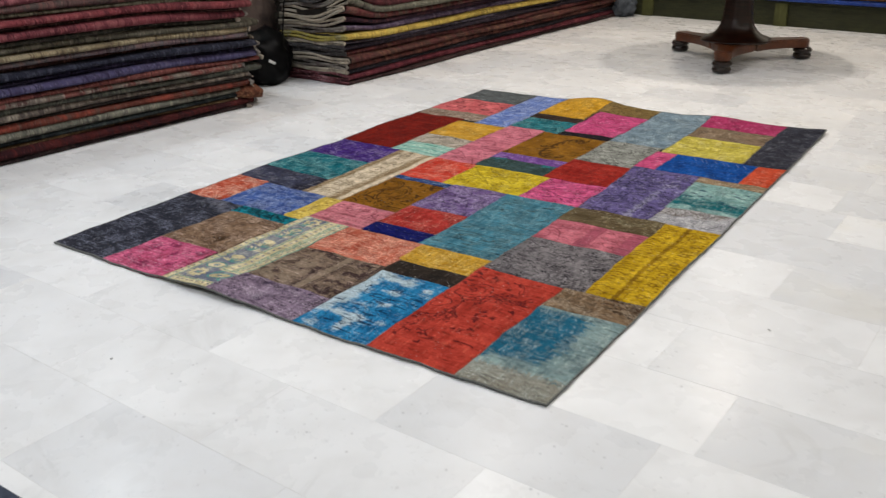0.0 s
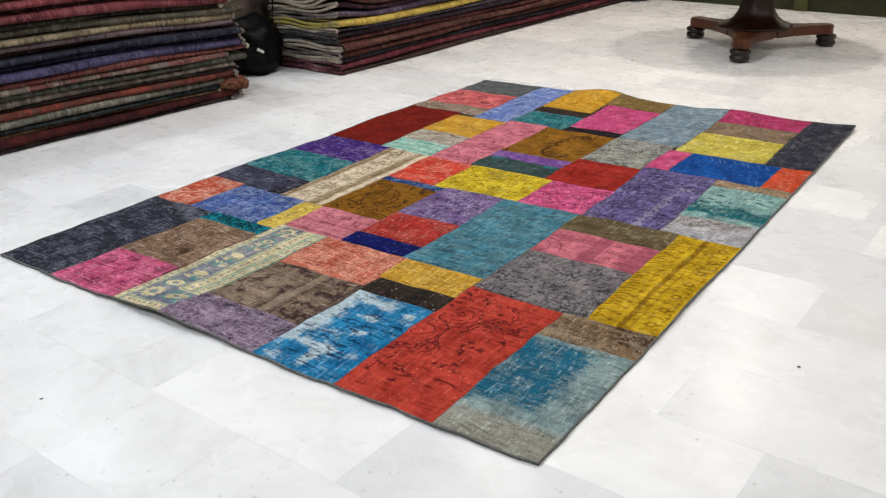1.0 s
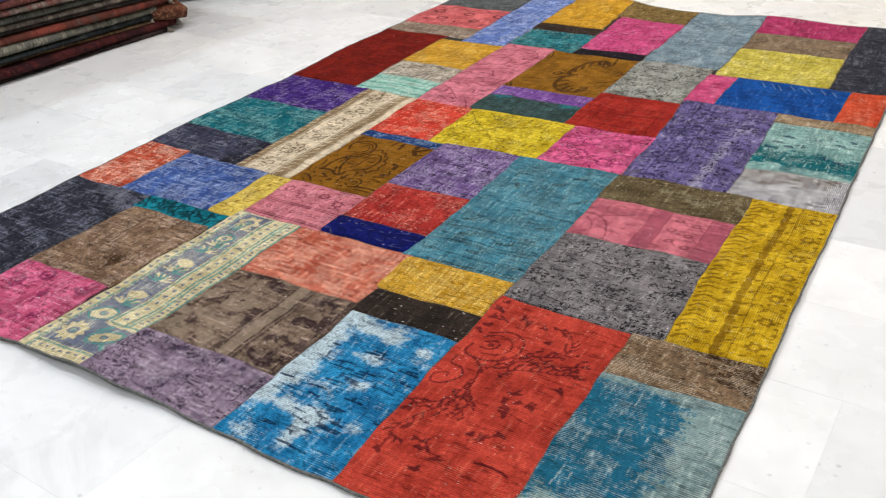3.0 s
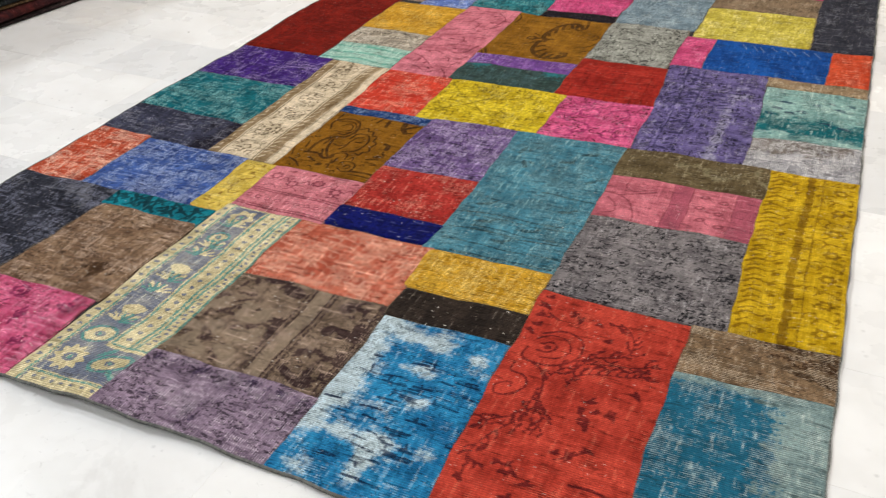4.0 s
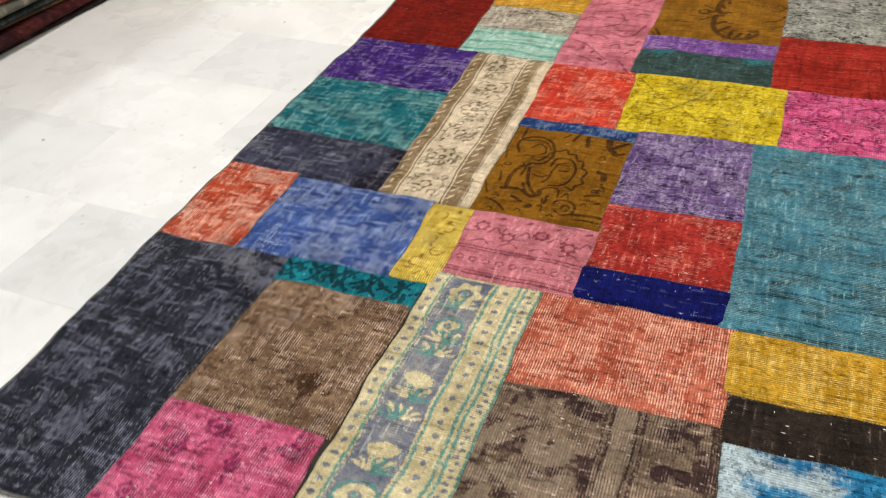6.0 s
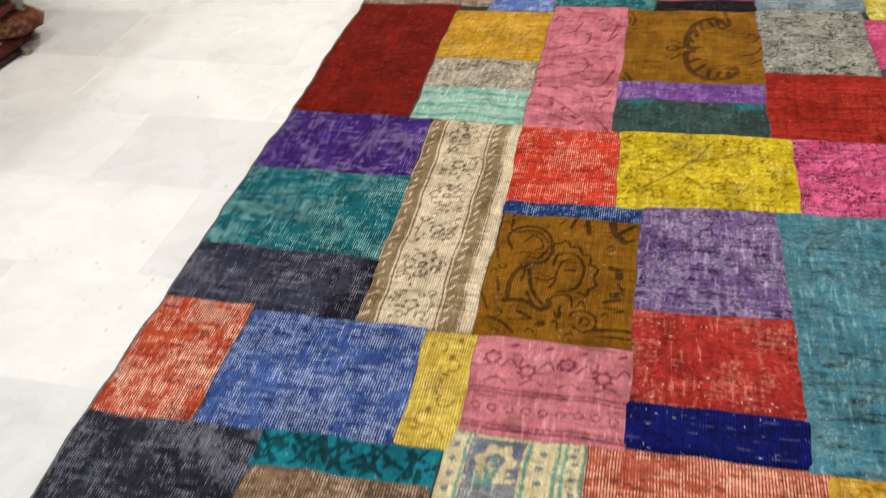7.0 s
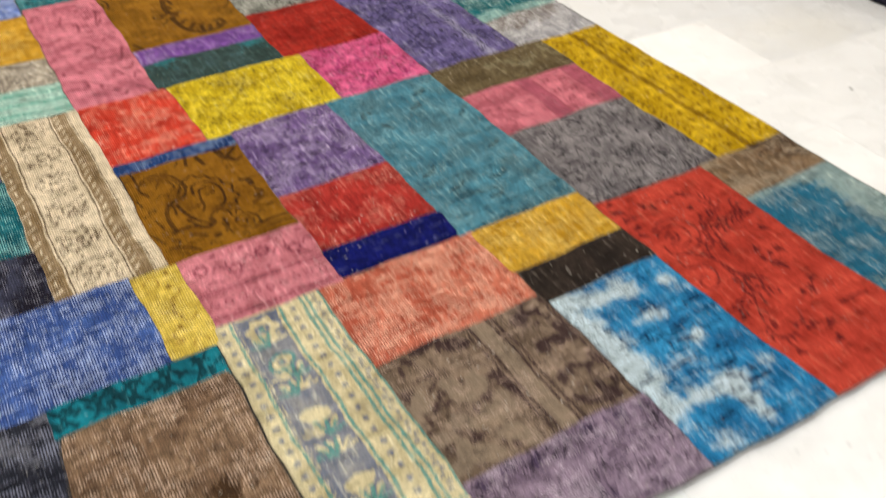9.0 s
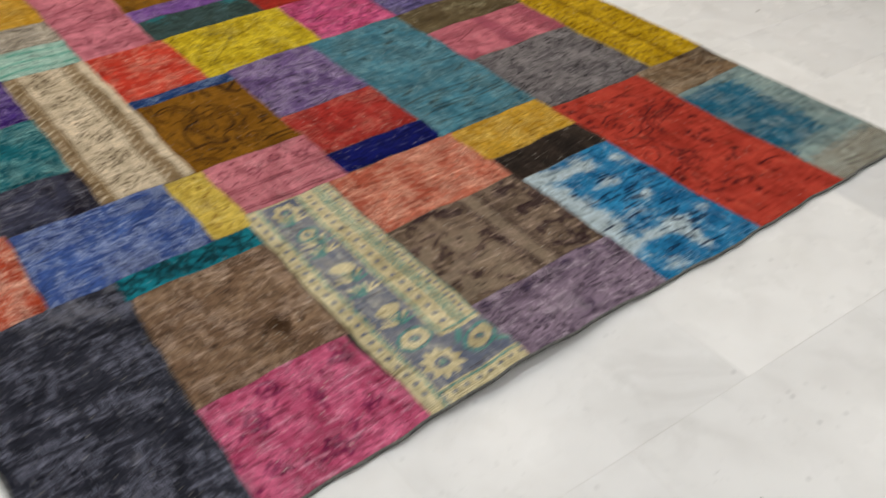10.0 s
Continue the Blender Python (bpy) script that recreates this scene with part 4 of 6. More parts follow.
def paisley_art(x, y, u, v):
    f = Field(x, y)
    f.stroke(bend((0.625, 1.152), (0.613, 1.187), (0.626, 1.216), (0.659, 1.227), (0.690, 1.205), (0.704, 1.162), (0.696, 1.117), (0.675, 1.106)), 0.0065)
    f.stroke(bend((0.625, 1.201), (0.655, 1.214), (0.684, 1.195), (0.696, 1.161), (0.687, 1.128)), 0.004)
    f.stroke(bend((0.649, 1.177), (0.663, 1.196), (0.680, 1.182), (0.685, 1.159), (0.671, 1.149)), 0.0045)
    f.stroke(bend((0.661, 1.130), (0.679, 1.122), (0.689, 1.142)), 0.0045)
    f.stroke(bend((0.638, 1.136), (0.648, 1.144), (0.663, 1.139)), 0.004)
    f.stroke(bend((0.670, 1.106), (0.651, 1.086), (0.642, 1.053), (0.645, 1.008)), 0.01)
    f.stroke([(0.637, 0.998), (0.671, 1.001)], 0.011)
    f.stroke(bend((0.707, 1.141), (0.706, 1.169), (0.718, 1.174)), 0.006)
    f.stroke(bend((0.718, 1.174), (0.731, 1.183), (0.741, 1.164)), 0.006)
    f.stroke(bend((0.741, 1.164), (0.756, 1.168), (0.763, 1.144)), 0.006)
    f.stroke(bend((0.763, 1.144), (0.778, 1.143), (0.780, 1.119)), 0.006)
    f.stroke(bend((0.780, 1.119), (0.795, 1.108), (0.790, 1.084)), 0.006)
    f.stroke(bend((0.790, 1.084), (0.799, 1.063), (0.786, 1.052)), 0.006)
    f.stroke(bend((0.786, 1.052), (0.783, 1.033), (0.768, 1.040)), 0.006)
    f.stroke(bend((0.713, 1.108), (0.715, 1.137), (0.730, 1.145), (0.752, 1.141), (0.769, 1.109), (0.770, 1.069), (0.757, 1.043), (0.732, 1.034)), 0.006)
    f.stroke(bend((0.724, 1.087), (0.727, 1.119), (0.743, 1.128)), 0.005)
    f.stroke([(0.738, 1.096), (0.754, 1.098)], 0.006)
    f.stroke(bend((0.672, 1.089), (0.681, 1.045), (0.698, 1.012), (0.714, 0.991)), 0.008)
    f.stroke(bend((0.686, 1.066), (0.706, 1.062), (0.719, 1.072)), 0.005)
    f.stroke(bend((0.723, 1.092), (0.723, 1.063), (0.715, 1.043)), 0.006)
    f.stroke(bend((0.683, 0.998), (0.705, 0.981), (0.722, 0.993), (0.720, 1.009)), 0.011)
    f.stroke(bend((0.677, 1.025), (0.686, 1.008), (0.694, 0.989)), 0.006)
    f.stroke(bend((0.722, 1.015), (0.738, 1.027), (0.756, 1.024), (0.764, 0.995)), 0.005)
    f.stroke(bend((0.742, 0.995), (0.740, 0.968), (0.729, 0.951)), 0.006)
    f.stroke(bend((0.760, 0.975), (0.772, 0.989), (0.792, 0.990), (0.806, 0.974), (0.802, 0.949), (0.782, 0.938), (0.766, 0.947)), 0.006)
    f.stroke(bend((0.778, 0.960), (0.784, 0.975), (0.795, 0.968), (0.790, 0.954)), 0.0045)
    f.stroke(bend((0.770, 0.999), (0.778, 1.017), (0.787, 0.995)), 0.0045)
    f.stroke([(0.733, 0.979), (0.738, 0.936)], 0.005)
    f.stroke([(0.663, 0.971), (0.688, 0.957)], 0.009)
    f.blob(0.709, 0.944, 0.01, 0.007, 0.5)
    f.stroke(bend((0.612, 0.956), (0.637, 0.941), (0.664, 0.916)), 0.006)
    f.stroke([(0.597, 1.149), (0.606, 1.122)], 0.005)
    f.stroke([(0.616, 1.065), (0.626, 1.026)], 0.006)
    f.blob(0.620, 1.098, 0.01, 0.008, 0, 0.5)
    f.stroke([(0.595, 1.022), (0.608, 0.978)], 0.005)
    f.stroke([(0.614, 1.263), (0.615, 1.209)], 0.006)
    f.stroke([(0.733, 1.227), (0.742, 1.265)], 0.008, True)
    f.stroke([(0.764, 1.256), (0.770, 1.212)], 0.01, True)
    f.stroke([(0.709, 1.235), (0.721, 1.252)], 0.005)
    f.stroke(bend((0.813, 1.260), (0.821, 1.226), (0.838, 1.202)), 0.016)
    f.stroke([(0.828, 1.226), (0.855, 1.255)], 0.01)
    f.stroke([(0.843, 1.199), (0.857, 1.208)], 0.009)
    f.stroke(bend((0.820, 1.117), (0.831, 1.109), (0.836, 1.090)), 0.014)
    f.stroke([(0.814, 1.020), (0.842, 1.028)], 0.008)
    f.blob(0.834, 1.041, 0.012, 0.009, 0.3)
    f.stroke([(0.836, 1.072), (0.849, 1.047)], 0.006)
    f.blob(0.846, 0.998, 0.008, 0.004, 0.4)
    f.stroke([(0.802, 0.946), (0.864, 0.949)], 0.01)
    f.stroke([(0.807, 0.928), (0.861, 0.929)], 0.005)
    f.stroke(bend((0.626, 0.980), (0.636, 0.966), (0.630, 0.955)), 0.005)
    f.stroke(bend((0.654, 1.104), (0.664, 1.085), (0.662, 1.055)), 0.005)
    f.stroke(bend((0.625, 0.914), (0.631, 0.922), (0.639, 0.913)), 0.004)
    f.stroke(bend((0.685, 0.922), (0.692, 0.930), (0.699, 0.921)), 0.004)
    f.stroke(bend((0.754, 0.924), (0.761, 0.932), (0.768, 0.923)), 0.004)
    f.stroke(bend((0.809, 1.174), (0.817, 1.184), (0.824, 1.172)), 0.004)
    f.stroke(bend((0.815, 0.982), (0.822, 0.991), (0.829, 0.981)), 0.004)
    f.stroke(bend((0.600, 1.080), (0.607, 1.089), (0.616, 1.079)), 0.004)
    return {"motif": f.f}


def wreath_art(x, y, u, v):
    f = Field(x, y)
    f.stroke(bend((0.968, 2.027), (0.949, 2.075), (0.964, 2.163), (0.999, 2.215), (1.037, 2.228), (1.061, 2.186)), 0.016)
    f.stroke(bend((0.973, 2.047), (0.950, 2.006), (0.951, 1.946), (0.971, 1.898), (1.005, 1.874), (1.049, 1.883), (1.074, 1.911)), 0.016)
    f.stroke([(0.970, 2.156), (0.976, 2.114)], 0.012, True)
    f.stroke([(0.991, 2.200), (0.992, 2.150)], 0.012, True)
    f.stroke([(1.013, 2.220), (1.024, 2.177)], 0.012, True)
    f.stroke([(1.034, 2.228), (1.040, 2.170)], 0.012, True)
    f.stroke([(0.958, 1.962), (0.981, 1.985)], 0.012, True)
    f.stroke([(0.972, 1.913), (0.993, 1.948)], 0.012, True)
    f.stroke([(0.999, 1.879), (1.008, 1.922)], 0.012, True)
    f.stroke([(1.022, 1.878), (1.031, 1.917)], 0.012, True)
    f.stroke([(1.048, 1.886), (1.059, 1.934)], 0.012, True)
    f.stroke([(0.954, 2.110), (0.967, 2.080)], 0.012, True)
    f.stroke(bend((1.061, 2.278), (1.069, 2.197), (1.044, 2.163)), 0.011)
    f.stroke(bend((1.074, 1.908), (1.070, 1.941), (1.050, 1.940)), 0.013)
    f.stroke([(0.955, 2.046), (0.987, 2.054)], 0.012, True)
    f.stroke([(0.910, 2.090), (0.933, 2.071)], 0.006)
    f.blob(0.916, 2.040, 0.018, 0.02, 0, 0.55)
    f.stroke([(0.910, 1.971), (0.935, 2.002)], 0.007)
    f.stroke([(0.926, 2.037), (0.952, 2.052)], 0.008)
    f.stroke(bend((1.097, 2.087), (1.118, 2.081), (1.137, 2.116)), 0.005)
    f.stroke(bend((1.086, 2.004), (1.122, 2.019), (1.139, 2.056)), 0.006)
    f.stroke([(1.111, 1.959), (1.142, 1.989)], 0.005)
    f.stroke(bend((1.107, 2.121), (1.122, 2.136), (1.132, 2.109)), 0.005)
    f.stroke(bend((0.788, 2.275), (0.813, 2.222), (0.803, 2.170)), 0.007)
    f.stroke(bend((0.783, 2.251), (0.799, 2.218), (0.793, 2.184)), 0.005)
    f.stroke([(0.805, 1.890), (0.824, 1.855)], 0.009)
    f.stroke([(0.801, 1.872), (0.810, 1.851)], 0.006)
    return {"motif": f.f}


def vine_art(x, y, u, v):
    f = Field(x, y)
    f.stroke(bend((0.661, 2.246), (0.723, 2.237), (0.765, 2.172), (0.752, 2.096)), 0.005)
    f.stroke(bend((0.609, 2.279), (0.631, 2.253), (0.648, 2.246)), 0.005)
    f.stroke(bend((0.699, 2.121), (0.694, 2.058), (0.662, 2.036)), 0.005)
    f.stroke(bend((0.711, 2.038), (0.746, 2.068), (0.769, 2.111)), 0.005)
    f.stroke(bend((0.619, 1.973), (0.670, 1.986), (0.713, 2.005), (0.752, 2.004)), 0.005)
    f.stroke(bend((0.690, 1.964), (0.706, 1.930), (0.694, 1.889), (0.648, 1.864)), 0.005)
    f.stroke(bend((0.773, 1.906), (0.758, 1.842), (0.731, 1.819), (0.700, 1.823)), 0.005)
    f.stroke(bend((0.626, 1.803), (0.659, 1.811), (0.692, 1.790)), 0.005)
    f.stroke(bend((0.586, 1.774), (0.646, 1.738), (0.714, 1.670)), 0.005)
    f.stroke(bend((0.743, 1.673), (0.764, 1.646), (0.781, 1.607)), 0.005)
    f.stroke(bend((0.751, 1.780), (0.766, 1.770), (0.775, 1.799)), 0.005)
    f.stroke(bend((0.757, 1.709), (0.765, 1.737), (0.776, 1.743)), 0.005)
    f.stroke(bend((0.583, 1.906), (0.609, 1.933), (0.633, 1.916)), 0.005)
    f.stroke(bend((0.627, 2.111), (0.656, 2.130), (0.670, 2.186)), 0.005)
    f.stroke(bend((0.619, 1.676), (0.654, 1.665), (0.691, 1.640)), 0.005)
    f.stroke(bend((0.707, 1.749), (0.725, 1.767), (0.735, 1.740)), 0.005)
    f.stroke(bend((0.587, 2.182), (0.599, 2.220), (0.623, 2.206)), 0.005)
    f.stroke(bend((0.576, 2.021), (0.614, 2.019), (0.641, 2.048)), 0.005)
    f.stroke(bend((0.732, 1.954), (0.748, 1.978), (0.772, 1.969)), 0.005)
    f.blob(0.768, 2.161, 0.011, 0.005, 0.0)
    f.blob(0.710, 1.921, 0.011, 0.005, 0.7)
    f.blob(0.772, 1.897, 0.011, 0.005, 1.4)
    f.blob(0.779, 1.617, 0.011, 0.005, 2.1)
    f.blob(0.771, 1.737, 0.011, 0.005, 2.8)
    f.blob(0.762, 1.775, 0.011, 0.005, 3.5)
    f.blob(0.671, 1.702, 0.011, 0.005, 4.2)
    f.blob(0.641, 1.721, 0.011, 0.005, 4.9)
    f.blob(0.699, 1.666, 0.011, 0.005, 5.6)
    f.blob(0.660, 1.937, 0.011, 0.005, 6.3)
    f.blob(0.716, 2.203, 0.011, 0.005, 7.0)
    f.blob(0.690, 2.107, 0.011, 0.005, 7.7)
    f.blob(0.639, 1.801, 0.011, 0.005, 8.4)
    f.blob(0.722, 1.818, 0.011, 0.005, 9.1)
    f.blob(0.719, 2.032, 0.011, 0.005, 9.8)
    f.blob(0.717, 1.642, 0.011, 0.005, 10.5)
    f.blob(0.595, 1.815, 0.011, 0.005, 11.2)
    f.blob(0.734, 2.130, 0.011, 0.005, 11.9)
    f.blob(0.712, 1.853, 0.011, 0.005, 12.6)
    return {"motif": f.f}


def ivory_art(x, y, u, v):
    rng = random.Random(9)
    f = Field(x, y)
    w = 0.21
    f.f = np.maximum(1000 * w * np.minimum(u - 0.015, 0.165 - u), 1000 * w * np.minimum(u - 0.70, 0.86 - u))
    cut = Field(x, y)
    for k in range(24):
        yy = 0.93 + 0.029 * k
        xm = 0.388 - 0.016 * (yy - 0.915) / 0.7
        cut.stroke([(xm - 0.004 + 0.007 * (k % 2), yy), (xm + 0.010 - 0.006 * (k % 2), yy + 0.013)], 0.0045)
        cut.stroke([(xm + 0.148, yy), (xm + 0.158, yy + 0.015)], 0.0045)
    f.cut(cut)
    g = Field(x, y)
    lines = (0.19, 0.675, 0.875)
    for q in lines:
        g.f = np.maximum(g.f, 1000 * w * (0.008 - np.abs(u - q)))
    for k in range(6):
        yy = 0.965 + 0.118 * k
        xm = 0.47 - 0.015 * (yy - 0.915) / 0.7
        if k % 2:
            for p in range(7):
                a = 2 * math.pi * p / 7 + 0.3
                g.stroke(arc(xm + 0.024 * math.cos(a), yy + 0.026 * math.sin(a), 0.013, math.degrees(a) - 120, math.degrees(a) + 120, 8), 0.0032)
            g.blob(xm, yy, 0.010, 0.010, 0, 0.5)
            g.stroke(arc(xm, yy + 0.055, 0.02, 200, 340, 8), 0.003).stroke(arc(xm, yy - 0.055, 0.02, 20, 160, 8), 0.003)
        else:
            g.flower(xm, yy, 0.017, 5, 0.4, 0.6)
            for s in (-1, 1):
                g.stroke(bend((xm + 0.012 * s, yy - 0.02), (xm + 0.036 * s, yy - 0.01), (xm + 0.034 * s, yy + 0.02), (xm + 0.018 * s, yy + 0.03)), 0.003)
                g.blob(xm + 0.037 * s, yy + 0.032, 0.006, 0.003, 0.8 * s)
                g.blob(xm + 0.030 * s, yy - 0.034, 0.006, 0.003, -0.8 * s)
    for k in range(95):
        px, py = 0.425 + 0.088 * rng.random(), rng.uniform(0.925, 1.61)
        px -= 0.015 * (py - 0.915) / 0.7
        if k % 3:
            g.stroke(arc(px, py, rng.uniform(0.005, 0.010), rng.uniform(0, 360), rng.uniform(380, 560), 6), 0.0028)
        else:
            g.blob(px, py, 0.006, 0.003, rng.uniform(0, 3))
    return {"motif": f.f, "second": g.f}


def floral_border_art(x, y, u, v):
    w = 0.212
    turn = 0.155
    f = Field(x, y)
    long_field = np.minimum(1000 * w * np.minimum(u - 0.20, 0.56 - u), 1000 * (0.685 - y))
    foot = np.minimum(1000 * np.minimum(y - 0.038, turn - 0.012 - y), 1000 * w * (u - 0.20))
    f.f = np.maximum(np.minimum(long_field, 1000 * (y - 0.038)), foot)
    cut, g = Field(x, y), Field(x, y)
    mid = 0.598 + 0.38 * w
    hearts = []
    # A large rosette in the corner, then ovals, rings and sprays up the border.
    cut.flower(mid, 0.086, 0.040, 10, 0, 0.0)
    hearts += [(mid, 0.086, 0.016), (mid + 0.094, 0.098, 0.010)]
    cut.blob(mid + 0.094, 0.098, 0.034, 0.020, 0.5)
    g.blob(mid + 0.094, 0.098, 0.044, 0.029, 0.5, 0.8).blob(mid + 0.066, 0.128, 0.020, 0.006, 1.0).blob(mid + 0.12, 0.066, 0.020, 0.006, -0.6)
    for yy, rx, ry, a in ((0.168, 0.031, 0.023, 0.3), (0.262, 0.026, 0.016, 0.2), (0.418, 0.027, 0.016, -0.2), (0.555, 0.022, 0.013, 0.4)):
        cut.blob(mid, yy, rx, ry, a)
    g.blob(mid, 0.168, 0.038, 0.030, 0.3, 0.82).blob(mid, 0.555, 0.029, 0.020, 0.4, 0.76)
    hearts += [(mid, 0.168, 0.012), (mid, 0.555, 0.008), (mid, 0.645, 0.015)]
    cut.flower(mid, 0.645, 0.034, 6, 0.5, 0.0)
    for yy, s in ((0.215, 1), (0.325, -1), (0.37, 1), (0.475, -1), (0.51, 1), (0.60, -1)):
        for k in range(4):
            a = s * (0.25 + 0.5 * k)
            g.stroke([(mid + 0.006 * s, yy), (mid + 0.036 * s * math.cos(a), yy + 0.032 * math.sin(abs(a)))], 0.006, True)
            cut.stroke([(mid - 0.004 * s, yy + 0.006), (mid - 0.034 * s * math.cos(a), yy + 0.006 + 0.026 * math.sin(abs(a)))], 0.006, True)
        cut.blob(mid + 0.022 * s, yy + 0.022, 0.012, 0.006, s)
    f.cut(cut)
    for px, py, r in hearts:
        f.blob(px, py, r, r * 0.85, 0, 0.35)
        g.blob(px, py, r * 0.4, r * 0.4)
    for k in range(26):
        yy = 0.045 + 0.027 * k
        f.blob(0.598 + 0.07 * w, yy, 0.0062, 0.005)
        if yy > turn + 0.02:
            f.blob(0.598 + 0.70 * w, yy, 0.0062, 0.005)
            f.blob(0.598 + 0.915 * w, yy, 0.005, 0.0034).blob(0.598 + 0.935 * w, yy + 0.0135, 0.005, 0.0034)
    for k in range(8):
        f.blob(0.635 + 0.024 * k, 0.018, 0.005, 0.004)
    inner = 1000 * (y - turn)
    for q in (0.155, 0.185):
        (g if q < 0.17 else f).f = np.maximum((g if q < 0.17 else f).f, 1000 * w * (0.012 - np.abs(u - q)))
    for q in (0.595, 0.80, 0.855, 0.985):
        g.f = np.maximum(g.f, np.minimum(1000 * w * (0.013 - np.abs(u - q)), inner))
    g.f = np.maximum(g.f, np.minimum(1000 * (0.0026 - np.abs(y - turn)), 1000 * w * (u - 0.595)))
    g.f = np.maximum(g.f, np.minimum(1000 * (0.0026 - np.abs(y - 0.032)), 1000 * w * (u - 0.155)))
    return {"motif": f.f, "second": g.f}


def olive_art(x, y, u, v):
    """Faint leaf outlines on the wide field, a ribbed guard stripe, then leaves on a dark ground."""
    rng = random.Random(12)
    f, g, cut = Field(x, y), Field(x, y), Field(x, y)
    for k in range(9):
        px, py, r, a = 0.835 + 0.052 * (k % 3) + rng.uniform(-0.012, 0.012), 0.205 + 0.062 * (k // 3) + rng.uniform(-0.012, 0.012), rng.uniform(0.026, 0.040), rng.uniform(0, 3.1)
        g.blob(px, py, r, r * 0.5, a).blob(px + 0.6 * r * math.cos(a + 0.7), py + 0.6 * r * math.sin(a + 0.7), r * 0.7, r * 0.4, a + 0.7)
        f.stroke(arc(px, py, r * 1.1, math.degrees(a) + 20, math.degrees(a) + 130, 8, 0.7), 0.006, True)
        f.stroke(arc(px, py, r * 0.5, 60 * k, 60 * k + 150, 6), 0.0035)
    for k in range(26):
        f.blob(rng.uniform(0.82, 0.97), rng.uniform(0.185, 0.455), rng.uniform(0.008, 0.024), rng.uniform(0.003, 0.008), rng.uniform(0, 3.1))
    for px, py, rx, ry in ((1.115, 0.425, 0.045, 0.032), (1.10, 0.345, 0.032, 0.020), (1.145, 0.36, 0.022, 0.03), (1.09, 0.265, 0.030, 0.028), (1.14, 0.25, 0.026, 0.05), (1.10, 0.205, 0.045, 0.022),
                           (0.955, 0.432, 0.030, 0.018), (0.90, 0.455, 0.03, 0.012), (0.985, 0.30, 0.012, 0.05)):
        f.blob(px, py, rx, ry, rng.uniform(-0.4, 0.4))
    for k in range(20):
        px, py, r, a = rng.uniform(1.06, 1.165), rng.uniform(0.18, 0.46), rng.uniform(0.012, 0.022), rng.uniform(0, 3.1)
        cut.blob(px, py, r, r * 0.5, a).blob(px + r * math.cos(a), py + r * math.sin(a), r * 0.6, r * 0.35, a + 0.9)
    f.cut(cut)
    f.f = np.where((u > 0.505) & (u < 0.665), np.minimum(f.f, -3.0), f.f)
    for q in (0.50, 0.53, 0.64, 0.67, 0.965, 0.99):
        f.f = np.maximum(f.f, 1000 * 0.347 * (0.007 - np.abs(u - q)))
    g.f = np.maximum(g.f, 1000 * 0.347 * (0.045 - np.abs(u - 0.585)))
    return {"motif": f.f, "second": g.f}


def roses_art(x, y, u, v):
    rng = random.Random(71)
    f = Field(x, y)
    for px, py in ((0.34, 0.07), (0.44, 0.05), (0.53, 0.09), (0.36, 0.17), (0.47, 0.16), (0.55, 0.21), (0.41, 0.22)):
        f.flower(px, py, rng.uniform(0.016, 0.026), 6, rng.uniform(0, 3), 0.55)
        f.blob(px, py, 0.007, 0.006)
        for k in range(4):
            f.blob(px + rng.uniform(-0.045, 0.045), py + rng.uniform(-0.04, 0.04), 0.009, 0.004, rng.uniform(0, 3))
    return {"motif": f.f}


def roses2_art(x, y, u, v):
    rng = random.Random(72)
    f = Field(x, y)
    for k in range(9):
        px, py = rng.uniform(1.2, 1.42), rng.uniform(1.36, 1.60)
        f.stroke(arc(px, py, rng.uniform(0.018, 0.034), rng.uniform(0, 360), rng.uniform(420, 620), 10), 0.006)
        f.blob(px + 0.02, py - 0.02, 0.012, 0.006, rng.uniform(0, 3))
    return {"motif": f.f}


def lines_art(x, y, u, v):
    """Remains of dark weft lines and a few leaf marks."""
    rng = random.Random(73)
    f = Field(x, y)
    for yy, x0, x1 in ((0.745, 1.16, 1.43), (0.80, 1.15, 1.42), (0.815, 1.2, 1.42), (0.862, 1.16, 1.43), (0.878, 1.15, 1.40), (0.70, 1.2, 1.43), (1.02, 1.3, 1.43)):
        f.stroke(bend((x0, yy), (0.5 * (x0 + x1), yy + rng.uniform(-0.006, 0.006)), (x1, yy + rng.uniform(-0.004, 0.004))), rng.uniform(0.004, 0.007))
    for px, py, a in ((1.18, 1.22, 1.2), (1.21, 1.15, 2.0), (1.36, 1.25, 0.3), (1.40, 1.12, 0.8), (1.31, 1.19, 0.2), (1.22, 0.84, 0.1), (1.33, 0.84, 0.2), (1.38, 0.95, 0.1), (1.28, 0.77, 0.0), (1.19, 0.92, 0.3)):
        f.blob(px, py, 0.022, 0.007, a).blob(px + 0.018, py + 0.012, 0.010, 0.004, a + 0.6)
    return {"motif": f.f}


